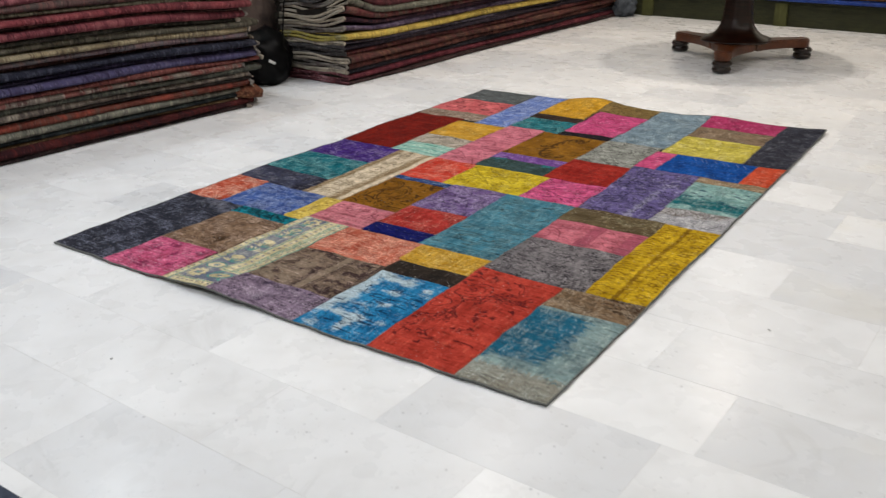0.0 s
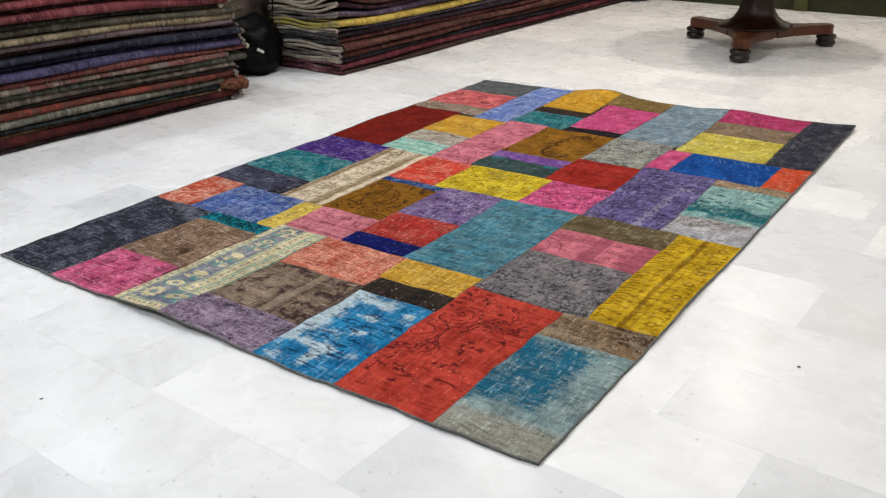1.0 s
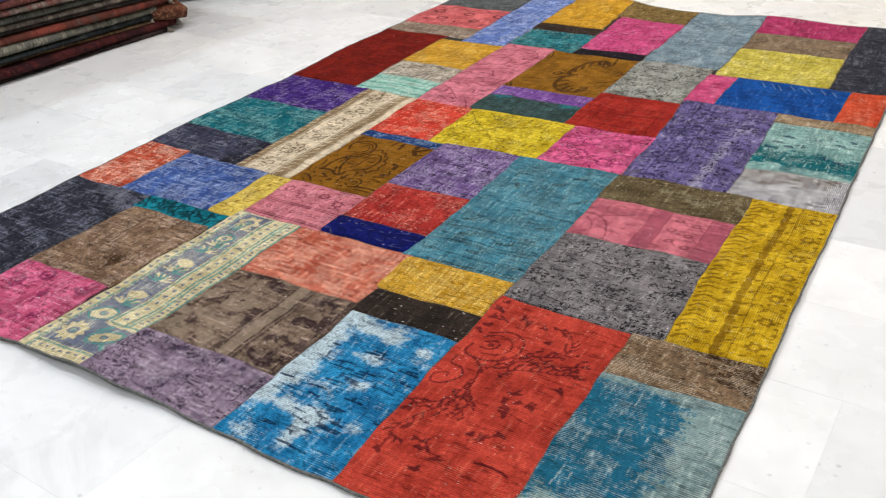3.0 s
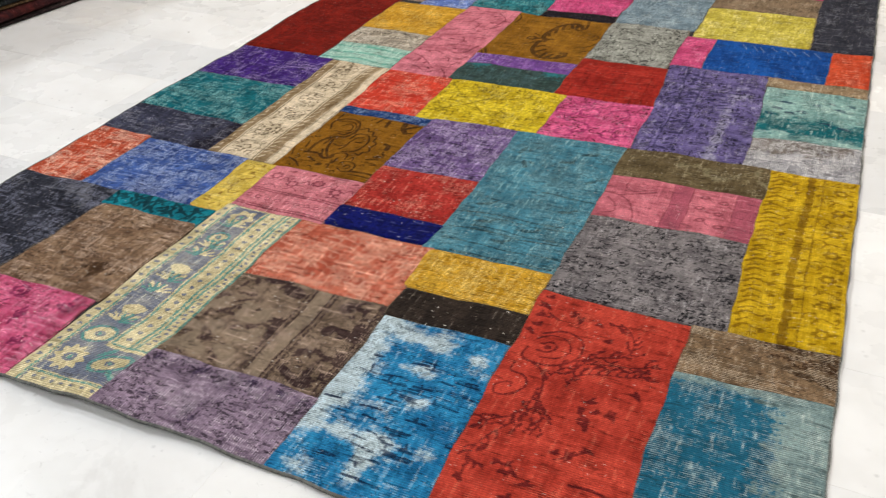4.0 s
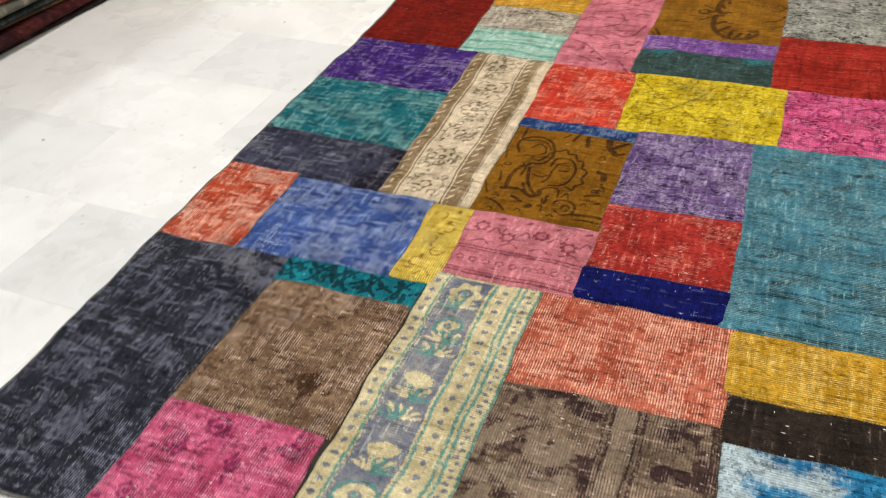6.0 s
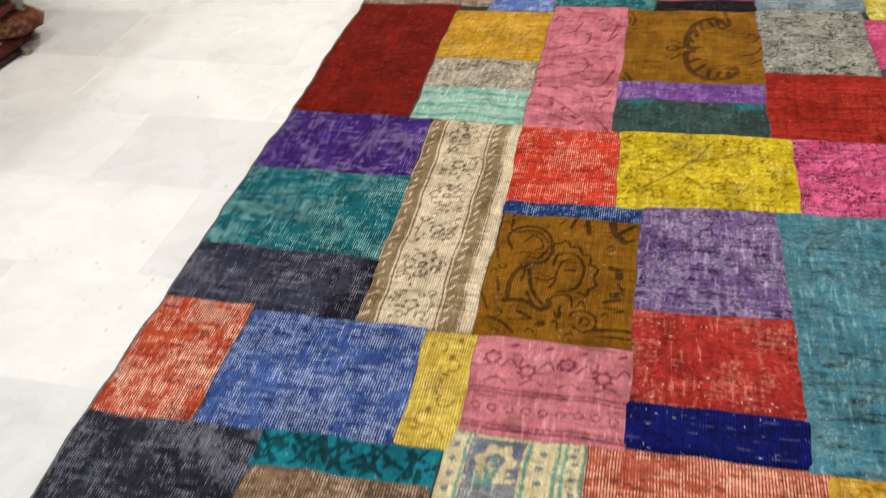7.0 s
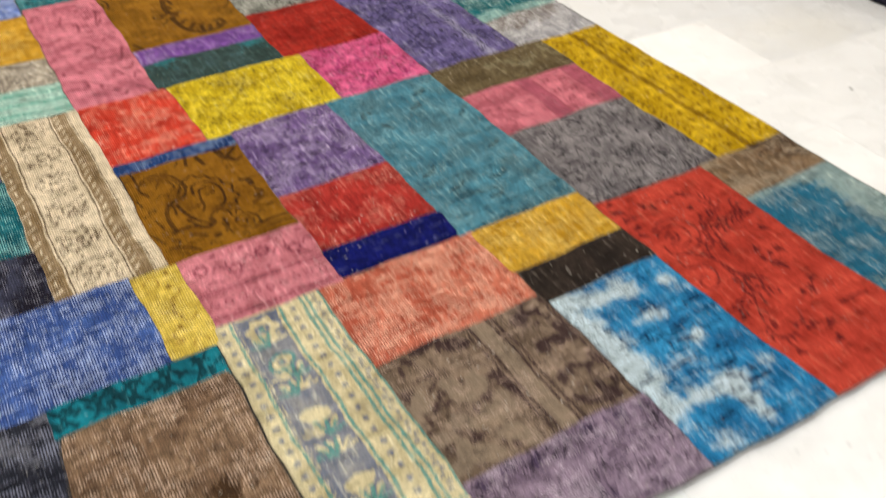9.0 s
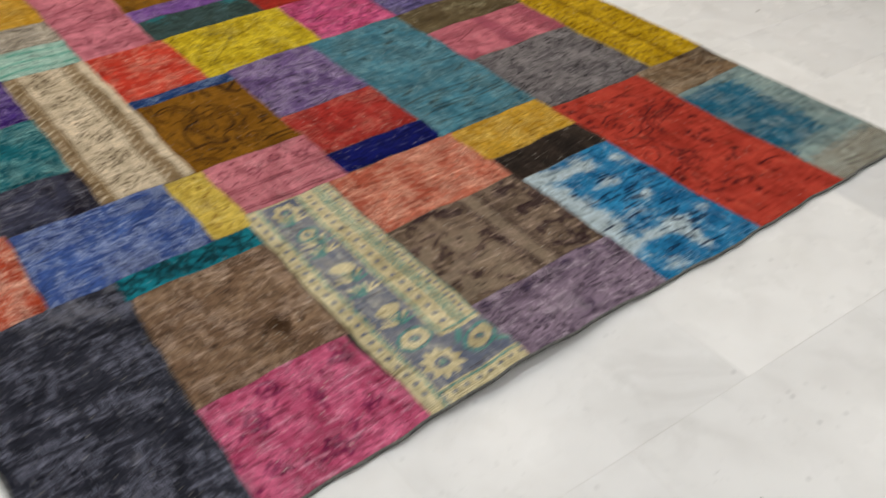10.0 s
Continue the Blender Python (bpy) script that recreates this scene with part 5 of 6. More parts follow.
def gold_art(x, y, u, v):
    rng = random.Random(21)
    w = 0.2
    f = Field(x, y)
    zig = 0.02 * np.abs(((y * 55) % 2) - 1)
    f.f = 1000 * w * (0.030 + zig - np.abs(u - 0.47))
    f.f = np.maximum(f.f, 1000 * w * (0.008 - np.abs(u - 0.60)))
    for k in range(28):
        yy = 0.645 + 0.0245 * k
        f.blob(1.905 + 0.006 * (-1) ** k, yy, 0.007, 0.004, 0.5).blob(1.985, yy, 0.006, 0.004).blob(1.948 + 0.006 * math.sin(k), yy + 0.01, 0.006, 0.003, k)
        f.stroke(arc(1.84 + 0.02 * math.sin(2.3 * k), yy, 0.008, 70 * k, 70 * k + 220, 6), 0.003)
    for k in range(17):
        yy = 0.655 + 0.041 * k
        f.stroke(bend((1.806, yy), (1.825, yy + 0.016), (1.85, yy + 0.010), (1.872, yy + 0.026)), 0.008, True)
        f.stroke(bend((1.81, yy + 0.022), (1.83, yy + 0.034), (1.848, yy + 0.028)), 0.006, True)
        f.blob(1.862 + rng.uniform(-0.008, 0.008), yy + 0.006, 0.010, 0.005, 0.7)
    for k in range(7):
        yy = 0.69 + 0.095 * k
        f.flower(1.962, yy, 0.019, 6, 0, 0.4)
        f.stroke(bend((1.94, yy + 0.03), (1.955, yy + 0.05), (1.985, yy + 0.04), (1.99, yy + 0.07)), 0.004)
        f.stroke(arc(1.935, yy + 0.05, 0.012, 0, 240, 8), 0.004)
    return {"motif": f.f}


def pink_guard_art(x, y, u, v):
    """Thin scrolls on the wide field, a guard stripe of slanting dashes, small rings, then a second stripe."""
    w = 0.363
    f, g = Field(x, y), Field(x, y)
    for lo, hi in ((0.45, 0.57), (0.85, 0.985)):
        g.f = np.maximum(g.f, 1000 * w * np.minimum(u - lo, hi - u))
        for q in (lo, hi):
            f.f = np.maximum(f.f, 1000 * w * (0.0055 - np.abs(u - q)))
        for k in range(9):
            px, py = 1.437 + w * 0.5 * (lo + hi), 0.975 + 0.0235 * k
            f.stroke([(px - 0.012, py), (px + 0.012, py + 0.012)], 0.0045)
    f.stroke(bend((1.44, 1.085), (1.475, 1.075), (1.51, 1.045), (1.53, 1.0), (1.535, 0.97)), 0.005)
    f.stroke(bend((1.475, 1.075), (1.505, 1.085), (1.54, 1.10), (1.56, 1.115)), 0.0045)
    f.stroke(bend((1.455, 1.06), (1.48, 1.03), (1.485, 0.995), (1.46, 0.98)), 0.004)
    f.stroke(arc(1.51, 1.125, 0.026, 150, 330, 10), 0.004)
    for px, py in ((1.675, 1.13), (1.72, 1.115), (1.67, 1.075), (1.715, 1.06), (1.68, 1.02), (1.725, 1.005)):
        f.blob(px, py, 0.013, 0.009, 0.4, 0.45)
        f.stroke([(px + 0.012, py - 0.008), (px + 0.024, py - 0.020)], 0.004)
    return {"motif": f.f, "second": g.f}


def pink_stripe_art(x, y, u, v):
    f = Field(x, y)
    for q in (0.06, 0.10, 0.40, 0.44):
        f.f = np.maximum(f.f, 1000 * 0.21 * (0.010 - np.abs(v - q)))
    for k in range(9):
        f.blob(0.625 + 0.028 * k, 0.694 + 0.25 * 0.21, 0.009, 0.0085, 0, 0.6)
    for k in range(4):
        px = 0.64 + 0.062 * k
        f.flower(px, 0.842 + 0.012 * (-1) ** k, 0.018, 7, k, 0.5)
        f.stroke(bend((px + 0.018, 0.835), (px + 0.032, 0.855), (px + 0.045, 0.838), (px + 0.05, 0.86)), 0.004)
        f.stroke(bend((px - 0.01, 0.80), (px + 0.012, 0.812), (px + 0.03, 0.80)), 0.004)
        f.blob(px + 0.03, 0.885, 0.009, 0.004, 0.5)
    return {"motif": f.f}


def small_yellow_art(x, y, u, v):
    f = Field(x, y)
    for k in range(6):
        yy = 0.67 + 0.04 * k
        f.stroke(arc(0.56 + 0.014 * (-1) ** k, yy, 0.014, 60 * k, 60 * k + 230, 8), 0.004).blob(0.54 + 0.008 * k, yy + 0.018, 0.008, 0.004, k)
    return {"motif": f.f}


def arabesque_art(x, y, u, v):
    """Fine dark tendrils, closely set, with small rings and a cross of stems."""
    rng = random.Random(33)
    f = Field(x, y)
    for k in range(150):
        cx, cy = 0.82 + 0.0245 * (k % 15) + rng.uniform(-0.010, 0.010), 1.332 + 0.0285 * (k // 15) + rng.uniform(-0.010, 0.010)
        a = rng.uniform(0, 360)
        f.stroke(arc(cx, cy, rng.uniform(0.007, 0.015), a, a + rng.uniform(120, 300), 7), 0.0026)
        if k % 3 == 0:
            f.blob(cx + rng.uniform(-0.012, 0.012), cy + rng.uniform(-0.012, 0.012), 0.007, 0.003, rng.uniform(0, 3))
    for px, py in ((0.86, 1.38), (0.93, 1.56), (1.02, 1.40), (1.10, 1.55), (0.88, 1.50)):
        f.flower(px, py, 0.017, 6, px * 9, 0.62)
    f.stroke(bend((0.82, 1.58), (0.88, 1.50), (0.94, 1.45), (1.0, 1.38)), 0.0035).stroke(bend((0.83, 1.36), (0.90, 1.42), (0.97, 1.50), (1.02, 1.58)), 0.0035)
    return {"motif": f.f}


def lilac_art(x, y, u, v):
    """A greyed guard band, rows of small curls beside it and one pale streak."""
    w = 0.29
    f = Field(x, y)
    rng = random.Random(41)
    for q in (0.205, 0.375):
        f.f = np.maximum(f.f, 1000 * w * (0.007 - np.abs(u - q)))
    for k in range(44):
        f.blob(1.445 + w * rng.uniform(0.22, 0.36), rng.uniform(1.345, 1.945), rng.uniform(0.006, 0.016), rng.uniform(0.003, 0.007), rng.uniform(-0.5, 0.5))
    for k in range(16):
        yy = 1.35 + 0.037 * k
        f.stroke(arc(1.475, yy, 0.015, rng.uniform(0, 360), rng.uniform(360, 560), 8), 0.004)
        f.blob(1.465 + rng.uniform(0, 0.03), yy + 0.02, 0.008, 0.004, rng.uniform(0, 3))
    for k in range(14):
        f.blob(1.445 + w * rng.uniform(0.45, 0.75), rng.uniform(1.62, 1.80), rng.uniform(0.008, 0.022), rng.uniform(0.003, 0.006), rng.uniform(-0.3, 0.3))
    pale = 0.62 * np.exp(-(((u - 0.70) / 0.07) ** 2)) * rise(-v, -0.58, 0.08) + 0.34 * np.exp(-(((u - 0.78) / 0.18) ** 2) - (((v - 0.72) / 0.2) ** 2))
    return {"motif": f.f, "stain": pale + 0.22 * np.exp(-(((u - 0.08) / 0.06) ** 2)) + 0.02}


def leaves_art(x, y, u, v):
    """Black leafy twigs, closely set."""
    rng = random.Random(52)
    f = Field(x, y)
    for k in range(10):
        px = 0.305 + 0.029 * k
        f.stroke(bend((px, 0.58 + rng.uniform(0, 0.012)), (px + 0.013 * (-1) ** k, 0.612), (px + rng.uniform(-0.008, 0.012), 0.646)), 0.006)
        for q in range(3):
            a = rng.uniform(0.3, 1.2) * (-1) ** (k + q)
            f.stroke([(px + 0.004, 0.588 + 0.018 * q), (px + 0.004 + 0.022 * math.sin(a), 0.588 + 0.018 * q + 0.016 * math.cos(a))], 0.007, True)
        f.blob(px + rng.uniform(-0.01, 0.012), 0.60 + 0.018 * (k % 3), 0.012, 0.006, rng.uniform(0, 3))
    f.stroke(bend((0.40, 0.64), (0.41, 0.615), (0.425, 0.59)), 0.014)
    return {"motif": f.f}


def rings_art(x, y, u, v):
    f = Field(x, y)
    for k in range(5):
        f.blob(0.06 + 0.075 * k, 2.575 + 0.05 * (-1) ** k, 0.026, 0.024, 0, 0.6).blob(0.07 + 0.07 * k, 2.49 + 0.03 * (k % 2), 0.016, 0.007, k)
    for k in range(3):
        f.stroke(bend((0.03 + 0.12 * k, 2.69), (0.07 + 0.12 * k, 2.665), (0.11 + 0.12 * k, 2.70)), 0.006)
    return {"motif": f.f}


def waves_art(x, y, u, v):
    f = Field(x, y)
    f.f = 1000 * 0.163 * (0.035 - np.abs(((v + 0.035 * np.sin(9 * u)) * 3.2) % 1 - 0.5) * 0.28)
    return {"motif": f.f}


def cloud_art(x, y, u, v):
    """Where the blue dye is worn to white, and short navy rows left of the old pattern."""
    s = 0.10 + 0.62 * np.exp(-(((u - 0.04) / 0.13) ** 2)) * np.clip((v - 0.12) / 0.2, 0, 1) + 0.30 * np.exp(-(((v - 1.0) / 0.09) ** 2) - (((u - 0.35) / 0.35) ** 2))
    for cx, cy, rx, ry, k in ((1.317, 0.381, 0.045, 0.022, 0.6), (1.402, 0.365, 0.022, 0.025, 0.55), (1.312, 0.305, 0.030, 0.020, 0.55), (1.286, 0.192, 0.045, 0.020, 0.40),
                              (1.312, 0.115, 0.028, 0.035, 0.75), (1.310, 0.060, 0.018, 0.035, 0.7), (1.255, 0.115, 0.035, 0.018, 0.6), (1.345, 0.225, 0.025, 0.022, 0.45),
                              (1.195, 0.250, 0.040, 0.090, 0.35), (1.405, 0.120, 0.020, 0.020, 0.4), (1.215, 0.030, 0.030, 0.022, 0.45), (1.250, 0.397, 0.035, 0.020, 0.5)):
        s = s + k * gauss(x, y, cx, cy, rx, ry)
    rng = random.Random(83)
    f = Field(x, y)
    for k in range(60):
        px, py = rng.gauss(1.33, 0.055), rng.choice((rng.gauss(0.275, 0.04), rng.gauss(0.12, 0.05), rng.gauss(0.23, 0.06)))
        w = rng.uniform(0.006, 0.024)
        f.stroke([(px - w, py), (px + w, py + rng.uniform(-0.003, 0.003))], rng.uniform(0.003, 0.006))
        if k % 4 == 0:
            f.stroke([(px, py), (px + rng.uniform(-0.006, 0.006), py + rng.uniform(-0.02, 0.02))], 0.005)
    return {"stain": s, "motif": f.f}


def fade_art(x, y, u, v):
    s = 1.25 / (1 + np.exp((u - 0.70) / 0.10)) / (1 + np.exp((0.30 - v) / 0.05)) / (1 + np.exp((v - 0.97) / 0.03)) - 0.25
    return {"stain": s, "motif": 14.0 * np.clip((0.24 - v) / 0.2, -1, 1) - 2.0}


def aqua_band_art(x, y, u, v):
    """A deep teal band low on the patch and navy remains above it."""
    band = 1.10 * np.exp(-(((v - 0.24) / 0.17) ** 2)) * (0.62 + 0.38 * rise(u, 0.35, 0.08)) + 0.62 * np.exp(-(((u - 0.06) / 0.13) ** 2) - (((v - 0.45) / 0.14) ** 2))
    rng = random.Random(19)
    f = Field(x, y)
    for px, py in ((1.765, 1.735), (1.80, 1.705), (1.745, 1.69), (1.905, 1.795), (1.955, 1.80), (1.93, 1.76), (1.87, 1.775), (1.83, 1.72), (1.79, 1.78), (1.945, 1.64), (1.90, 1.655)):
        r = rng.uniform(0.010, 0.020)
        f.blob(px, py, r, rng.uniform(0.004, 0.008), rng.uniform(-0.3, 0.3)).blob(px + 0.7 * r, py - 0.008, r * 0.7, 0.004, rng.uniform(-0.3, 0.3))
    return {"stain": band - 0.02, "motif": f.f}


def green_art(x, y, u, v):
    return {"stain": 0.55 * np.exp(-(((v - 0.85) / 0.3) ** 2)) * (0.6 + 0.4 * np.sin(9 * u))}


def rise(t, at, width):
    return 1 / (1 + np.exp((at - t) / width))


def charcoal_art(x, y, u, v):
    return {"stain": 0.10 + 0.38 * gauss(x, y, 0.22, 0.60, 0.10, 0.035) + 0.12 * rise(v, 0.86, 0.05) + 0.18 * gauss(x, y, 0.12, 0.10, 0.12, 0.10)}


def slate_art(x, y, u, v):
    return {"stain": 0.04 + 0.50 * rise(u, 0.72, 0.07)}


def taupe_art(x, y, u, v):
    return {"stain": 0.02 + 0.42 * gauss(x, y, 0.50, 0.33, 0.06, 0.055) + 0.26 * gauss(x, y, 0.40, 0.36, 0.09, 0.04) + 0.22 * gauss(x, y, 0.45, 0.54, 0.12, 0.03)}


def pale_grey_art(x, y, u, v):
    return {"stain": 0.72 * rise(v, 0.50, 0.08) * (1 - 0.5 * rise(u, 0.75, 0.1))}


def olive_strip_art(x, y, u, v):
    return {"stain": 0.44 * rise(u, 0.38, 0.06) * np.exp(-(((v - 0.55) / 0.30) ** 2))}


def mauve_art(x, y, u, v):
    return {"stain": 0.05 + 0.38 * np.exp(-(((v - 0.86) / 0.10) ** 2)) + 0.26 * np.exp(-(((v - 0.25) / 0.18) ** 2) - (((u - 0.4) / 0.3) ** 2))}


def brown_art(x, y, u, v):
    return {"stain": 0.05 + 0.46 * rise(u, 0.42, 0.10) * rise(v, 0.22, 0.08)}


def pale_stripes_art(x, y, u, v):
    return {"stain": 0.42 * (0.5 + 0.5 * np.sin(95 * u)) * rise(-u, -0.5, 0.1) + 0.05}


def dark_red_art(x, y, u, v):
    """Thin upright dark lines, denser towards one end."""
    f = Field(x, y)
    for q in (0.12, 0.22, 0.36, 0.50, 0.62, 0.75, 0.86):
        top = 0.30 + 0.25 * math.sin(31 * q)
        f.f = np.maximum(f.f, np.minimum(1000 * 0.298 * (0.010 - np.abs(u - q)), 1000 * 0.3 * (top + 0.15 - v)))
    for q in (0.14, 0.30, 0.46):
        f.f = np.maximum(f.f, np.minimum(1000 * 0.3 * (0.012 - np.abs(v - q)), 1000 * 0.298 * (0.25 - np.abs(u - 0.5))))
    return {"motif": f.f}


def stitches_art(x, y, u, v):
    """A row of long white mending stitches."""
    f = Field(x, y)
    for k in range(8):
        px = 1.60 + 0.032 * k + 0.006 * math.sin(2.1 * k)
        f.stroke([(px, 2.215 - 0.004 * (k % 3)), (px + 0.022, 2.175 - 0.009 * (k % 3))], 0.0028)
    return {"motif": f.f}


# Near end, from the charcoal corner to the grey-teal corner.
P("charcoal patch", 0.0, 0.0, 0.285, 0.65, "2a2c38", "363844", "14151c", "83869a", "y", 0.38, 0.5, 0, 0.15, art=charcoal_art, stain="6c6d78", fray=2.4, lean=(0, 0.024, 0, 0))
P("hot pink patch", 0.283, 0.0, 0.598, 0.25, "d4507c", "e07096", "842850", "eab0c6", "y", 0.34, 0.28, 0.3, 0.45, art=roses_art, motif="8a2a58", ragged=0.45, lean=(0.012, -0.016, 0, 0.01))
P("taupe brown patch", 0.300, 0.25, 0.59, 0.575, "836650", "967a62", "503626", "c4aa98", "y", 0.36, 0.5, 0.3, 0.3, art=taupe_art, stain="4c3624", fray=2.2, lean=(0.010, 0, 0.01, 0.01))
P("deep teal strip with black leaves", 0.295, 0.575, 0.592, 0.65, "0a7486", "0d8292", "0a4a58", "4fa6b0", "x", 0.1, 0.15, 0, 0.1, art=leaves_art, motif="0c3a44", ragged=0.2)
P("cream and blue floral border patch", 0.598, 0.0, 0.81, 0.692, "dfcfa2", "e5d9b2", "aea27a", "e4dec4", "x", 0.25, 0.25, 0, 0.1, art=floral_border_art, motif="6e7892", second="5a9e98", ragged=0.60)
P("mauve patch", 0.808, 0.0, 1.168, 0.175, "907b93", "9d899e", "4a3854", "c4b4c4", "y", 0.34, 0.6, 0.5, 0.2, art=mauve_art, stain="4e3f5a", fray=2.0)
P("olive brown patch with leaf pattern", 0.812, 0.175, 1.165, 0.462, "806c5b", "8e7a69", "4a3836", "ccb2a2", "y", 0.34, 0.4, 0.3, 0.4, art=olive_art, motif="3c2a2c", second="958371", ragged=0.75)
P("salmon patch", 0.812, 0.462, 1.165, 0.70, "d0624a", "d87a62", "8e3424", "eab49e", "y", 0.50, 0.25, 0, 0.2, lean=(0, 0.005, 0, 0))
P("sky blue and white patch", 1.17, 0.0, 1.443, 0.437, "1c7ab4", "2a8cc0", "0a2440", "bcd2dc", "x", 0.12, 0.15, 0.3, 0.1, art=cloud_art, stain="c4d8e2", motif="0c2648", ragged=0.25, fray=1.9, soft=0.24, lean=(0, -0.008, 0, 0))
P("blackish brown strip", 1.165, 0.437, 1.438, 0.54, "2f2723", "3a302a", "1c1716", "9a8f84", "x", 0.06, 0.3, 0, 1.2)
P("mustard patch", 1.152, 0.54, 1.435, 0.692, "d8a026", "e2b240", "9a6a16", "e0c070", "x", 0.4, 0.25, 0, 0.2)
P("brick red patch with scroll pattern", 1.445, 0.0, 1.738, 0.632, "bc3c2f", "c54738", "7d231d", "d27a62", "x", 0.15, 0.1, 0, 0.15, art=red_scroll_art, motif="661c1e", ragged=0.30, lean=(-0.008, -0.006, 0, -0.005))
P("teal patch fading to grey", 1.74, 0.0, 2.0, 0.487, "7f9a9e", "90a8a8", "4c6a72", "c0cac6", "x", 0.4, 0.4, 0, 0.1, art=fade_art, stain="1f6a88", motif="a09a8c", ragged=0.9, lean=(-0.006, 0, 0, 0.01))
P("brown patch", 1.735, 0.487, 2.0, 0.635, "866e54", "94795e", "3c2a1c", "b9a894", "x", 0.42, 0.4, 0, 0.15, art=brown_art, stain="4a3422", fray=2.2, lean=(0, 0, 0.01, 0.005))
P("grey patch", 1.437, 0.64, 1.80, 0.965, "827c80", "908a8c", "4c4a54", "b4b0b4", "x", 0.2, 0.7, 0.7, 0.3, lean=(0, 0, -0.008, 0.003))
P("gold patch with carved pattern", 1.80, 0.635, 2.0, 1.33, "cfa412", "d8b224", "92690c", "dcc468", "y", 0.2, 0.15, 0, 0.2, art=gold_art, motif="8f6a0e", ragged=0.35)
P("pink patch with guard stripe", 1.437, 0.965, 1.80, 1.175, "cd6c7c", "d57a88", "a24a5a", "e0a8b0", "y", 0.15, 0.2, 0, 0.1, art=pink_guard_art, motif="8f4350", second="b45a6e", ragged=0.25)
P("olive strip", 1.44, 1.175, 1.80, 1.335, "66563a", "6f6146", "4a3d28", "a69a80", "x", 0.25, 0.35, 0, 0.3, art=olive_strip_art, stain="8c8164", fray=2.2)
P("large steel teal patch", 1.135, 0.692, 1.437, 1.33, "3d7d94", "4c8ba0", "2f6072", "8fb0b2", "x", 0.50, 0.4, 0.2, 0.2, art=lines_art, motif="24454f", ragged=0.6, lean=(-0.008, 0, 0, 0.008))
P("navy patch", 0.862, 0.705, 1.146, 0.797, "0a125e", "0e186c", "060838", "8890c8", "y", 0.03, 0.45, 0, 0.35, lean=(0, 0, 0, 0.004))
P("red patch", 0.870, 0.797, 1.142, 1.015, "b4302c", "bf3c35", "861f20", "d98a7a", "x", 0.34, 0.4, 0.2, 0.7, lean=(-0.005, -0.008, 0, 0.004))
P("mottled purple patch", 0.866, 1.015, 1.133, 1.326, "735892", "82689f", "42305e", "b3a3c6", "x", 0.48, 0.9, 0.5, 0.2)
P("golden brown patch with paisley", 0.594, 0.905, 0.866, 1.266, "85560f", "8d5f18", "5c3a0c", "a98238", "y", 0.05, 0.15, 0, 0.1, art=paisley_art, motif="42270c", ragged=0.18)
P("thin blue strip", 0.585, 1.266, 0.868, 1.318, "163a75", "1f4682", "0e244e", "8fa8cc", "y", 0.42, 0.3, 0, 0.1)
P("pink patch with flower stripe", 0.606, 0.694, 0.87, 0.905, "d27884", "d98692", "a84f5e", "e5b0b4", "x", 0.25, 0.3, 0, 0.15, art=pink_stripe_art, motif="8c3f50", ragged=0.25)
P("small yellow patch", 0.512, 0.655, 0.606, 0.908, "e0bf50", "e6ca62", "9a7a28", "e6d79a", "y", 0.3, 0.3, 0, 0.1, art=small_yellow_art, motif="9a742a", ragged=0.4)
P("blue patch", 0.178, 0.645, 0.514, 0.915, "36559e", "4666ac", "1e3260", "a6b4d8", "y", 0.44, 0.4, 0.1, 0.1)
P("orange patch", 0.0, 0.645, 0.175, 0.935, "cc4a2c", "d35c3e", "963420", "f0c8b4", "y", 0.46, 0.2, 0, 0.15)
P("dark slate patch", 0.0, 0.93, 0.38, 1.095, "393b50", "45485e", "20202c", "8a8a98", "y", 0.34, 0.5, 0, 0.1, art=slate_art, stain="201c2a", lean=(0, 0, -0.012, 0))
P("green teal patch", 0.0, 1.095, 0.37, 1.38, "0a6675", "13727f", "0a4c56", "8cc0be", "y", 0.40, 0.4, 0.1, 0.1)
P("violet patch", 0.0, 1.38, 0.362, 1.637, "3c1c74", "482884", "26124e", "ac98cc", "y", 0.36, 0.5, 0, 0.1)
P("ivory border patch with rosettes", 0.378, 0.913, 0.594, 1.62, "ddcaac", "e4d3b9", "c2aa88", "eeddc8", "y", 0.2, 0.08, 0, 0.05, art=ivory_art, motif="846a48", second="5a4630", ragged=0.26, lean=(-0.016, -0.016, 0, 0))
P("bright red patch", 0.58, 1.313, 0.81, 1.617, "dd3c2b", "e34a36", "b12a1e", "eba08c", "y", 0.42, 0.25, 0, 0.5)
P("yellow patch with arabesque", 0.81, 1.314, 1.18, 1.61, "dfbf20", "e4ca34", "a08418", "e8dc8c", "x", 0.25, 0.2, 0.15, 0.1, art=arabesque_art, motif="7c6a16", ragged=0.15, lean=(0, 0, 0.020, 0))
P("bright pink patch", 1.18, 1.335, 1.443, 1.612, "e0548a", "e86a9a", "a8305e", "efa6c4", "y", 0.3, 0.4, 0.6, 0.2, art=roses2_art, motif="a2306a", ragged=0.6)
P("lilac patch with faded stripes", 1.445, 1.335, 1.732, 1.957, "695e96", "776ca2", "3c3260", "aea8c8", "x", 0.30, 0.7, 0.6, 0.2, art=lilac_art, motif="34305a", stain="a09cba", ragged=0.3, soft=0.20, lean=(-0.022, -0.01, 0, 0))
P("pale grey patch", 1.732, 1.328, 2.0, 1.515, "aaa9b1", "bcbbc2", "85848c", "dcdadc", "y", 0.5, 0.3, 0, 0.1, art=pale_grey_art, stain="7f7670", lean=(0, 0, 0, 0.012))
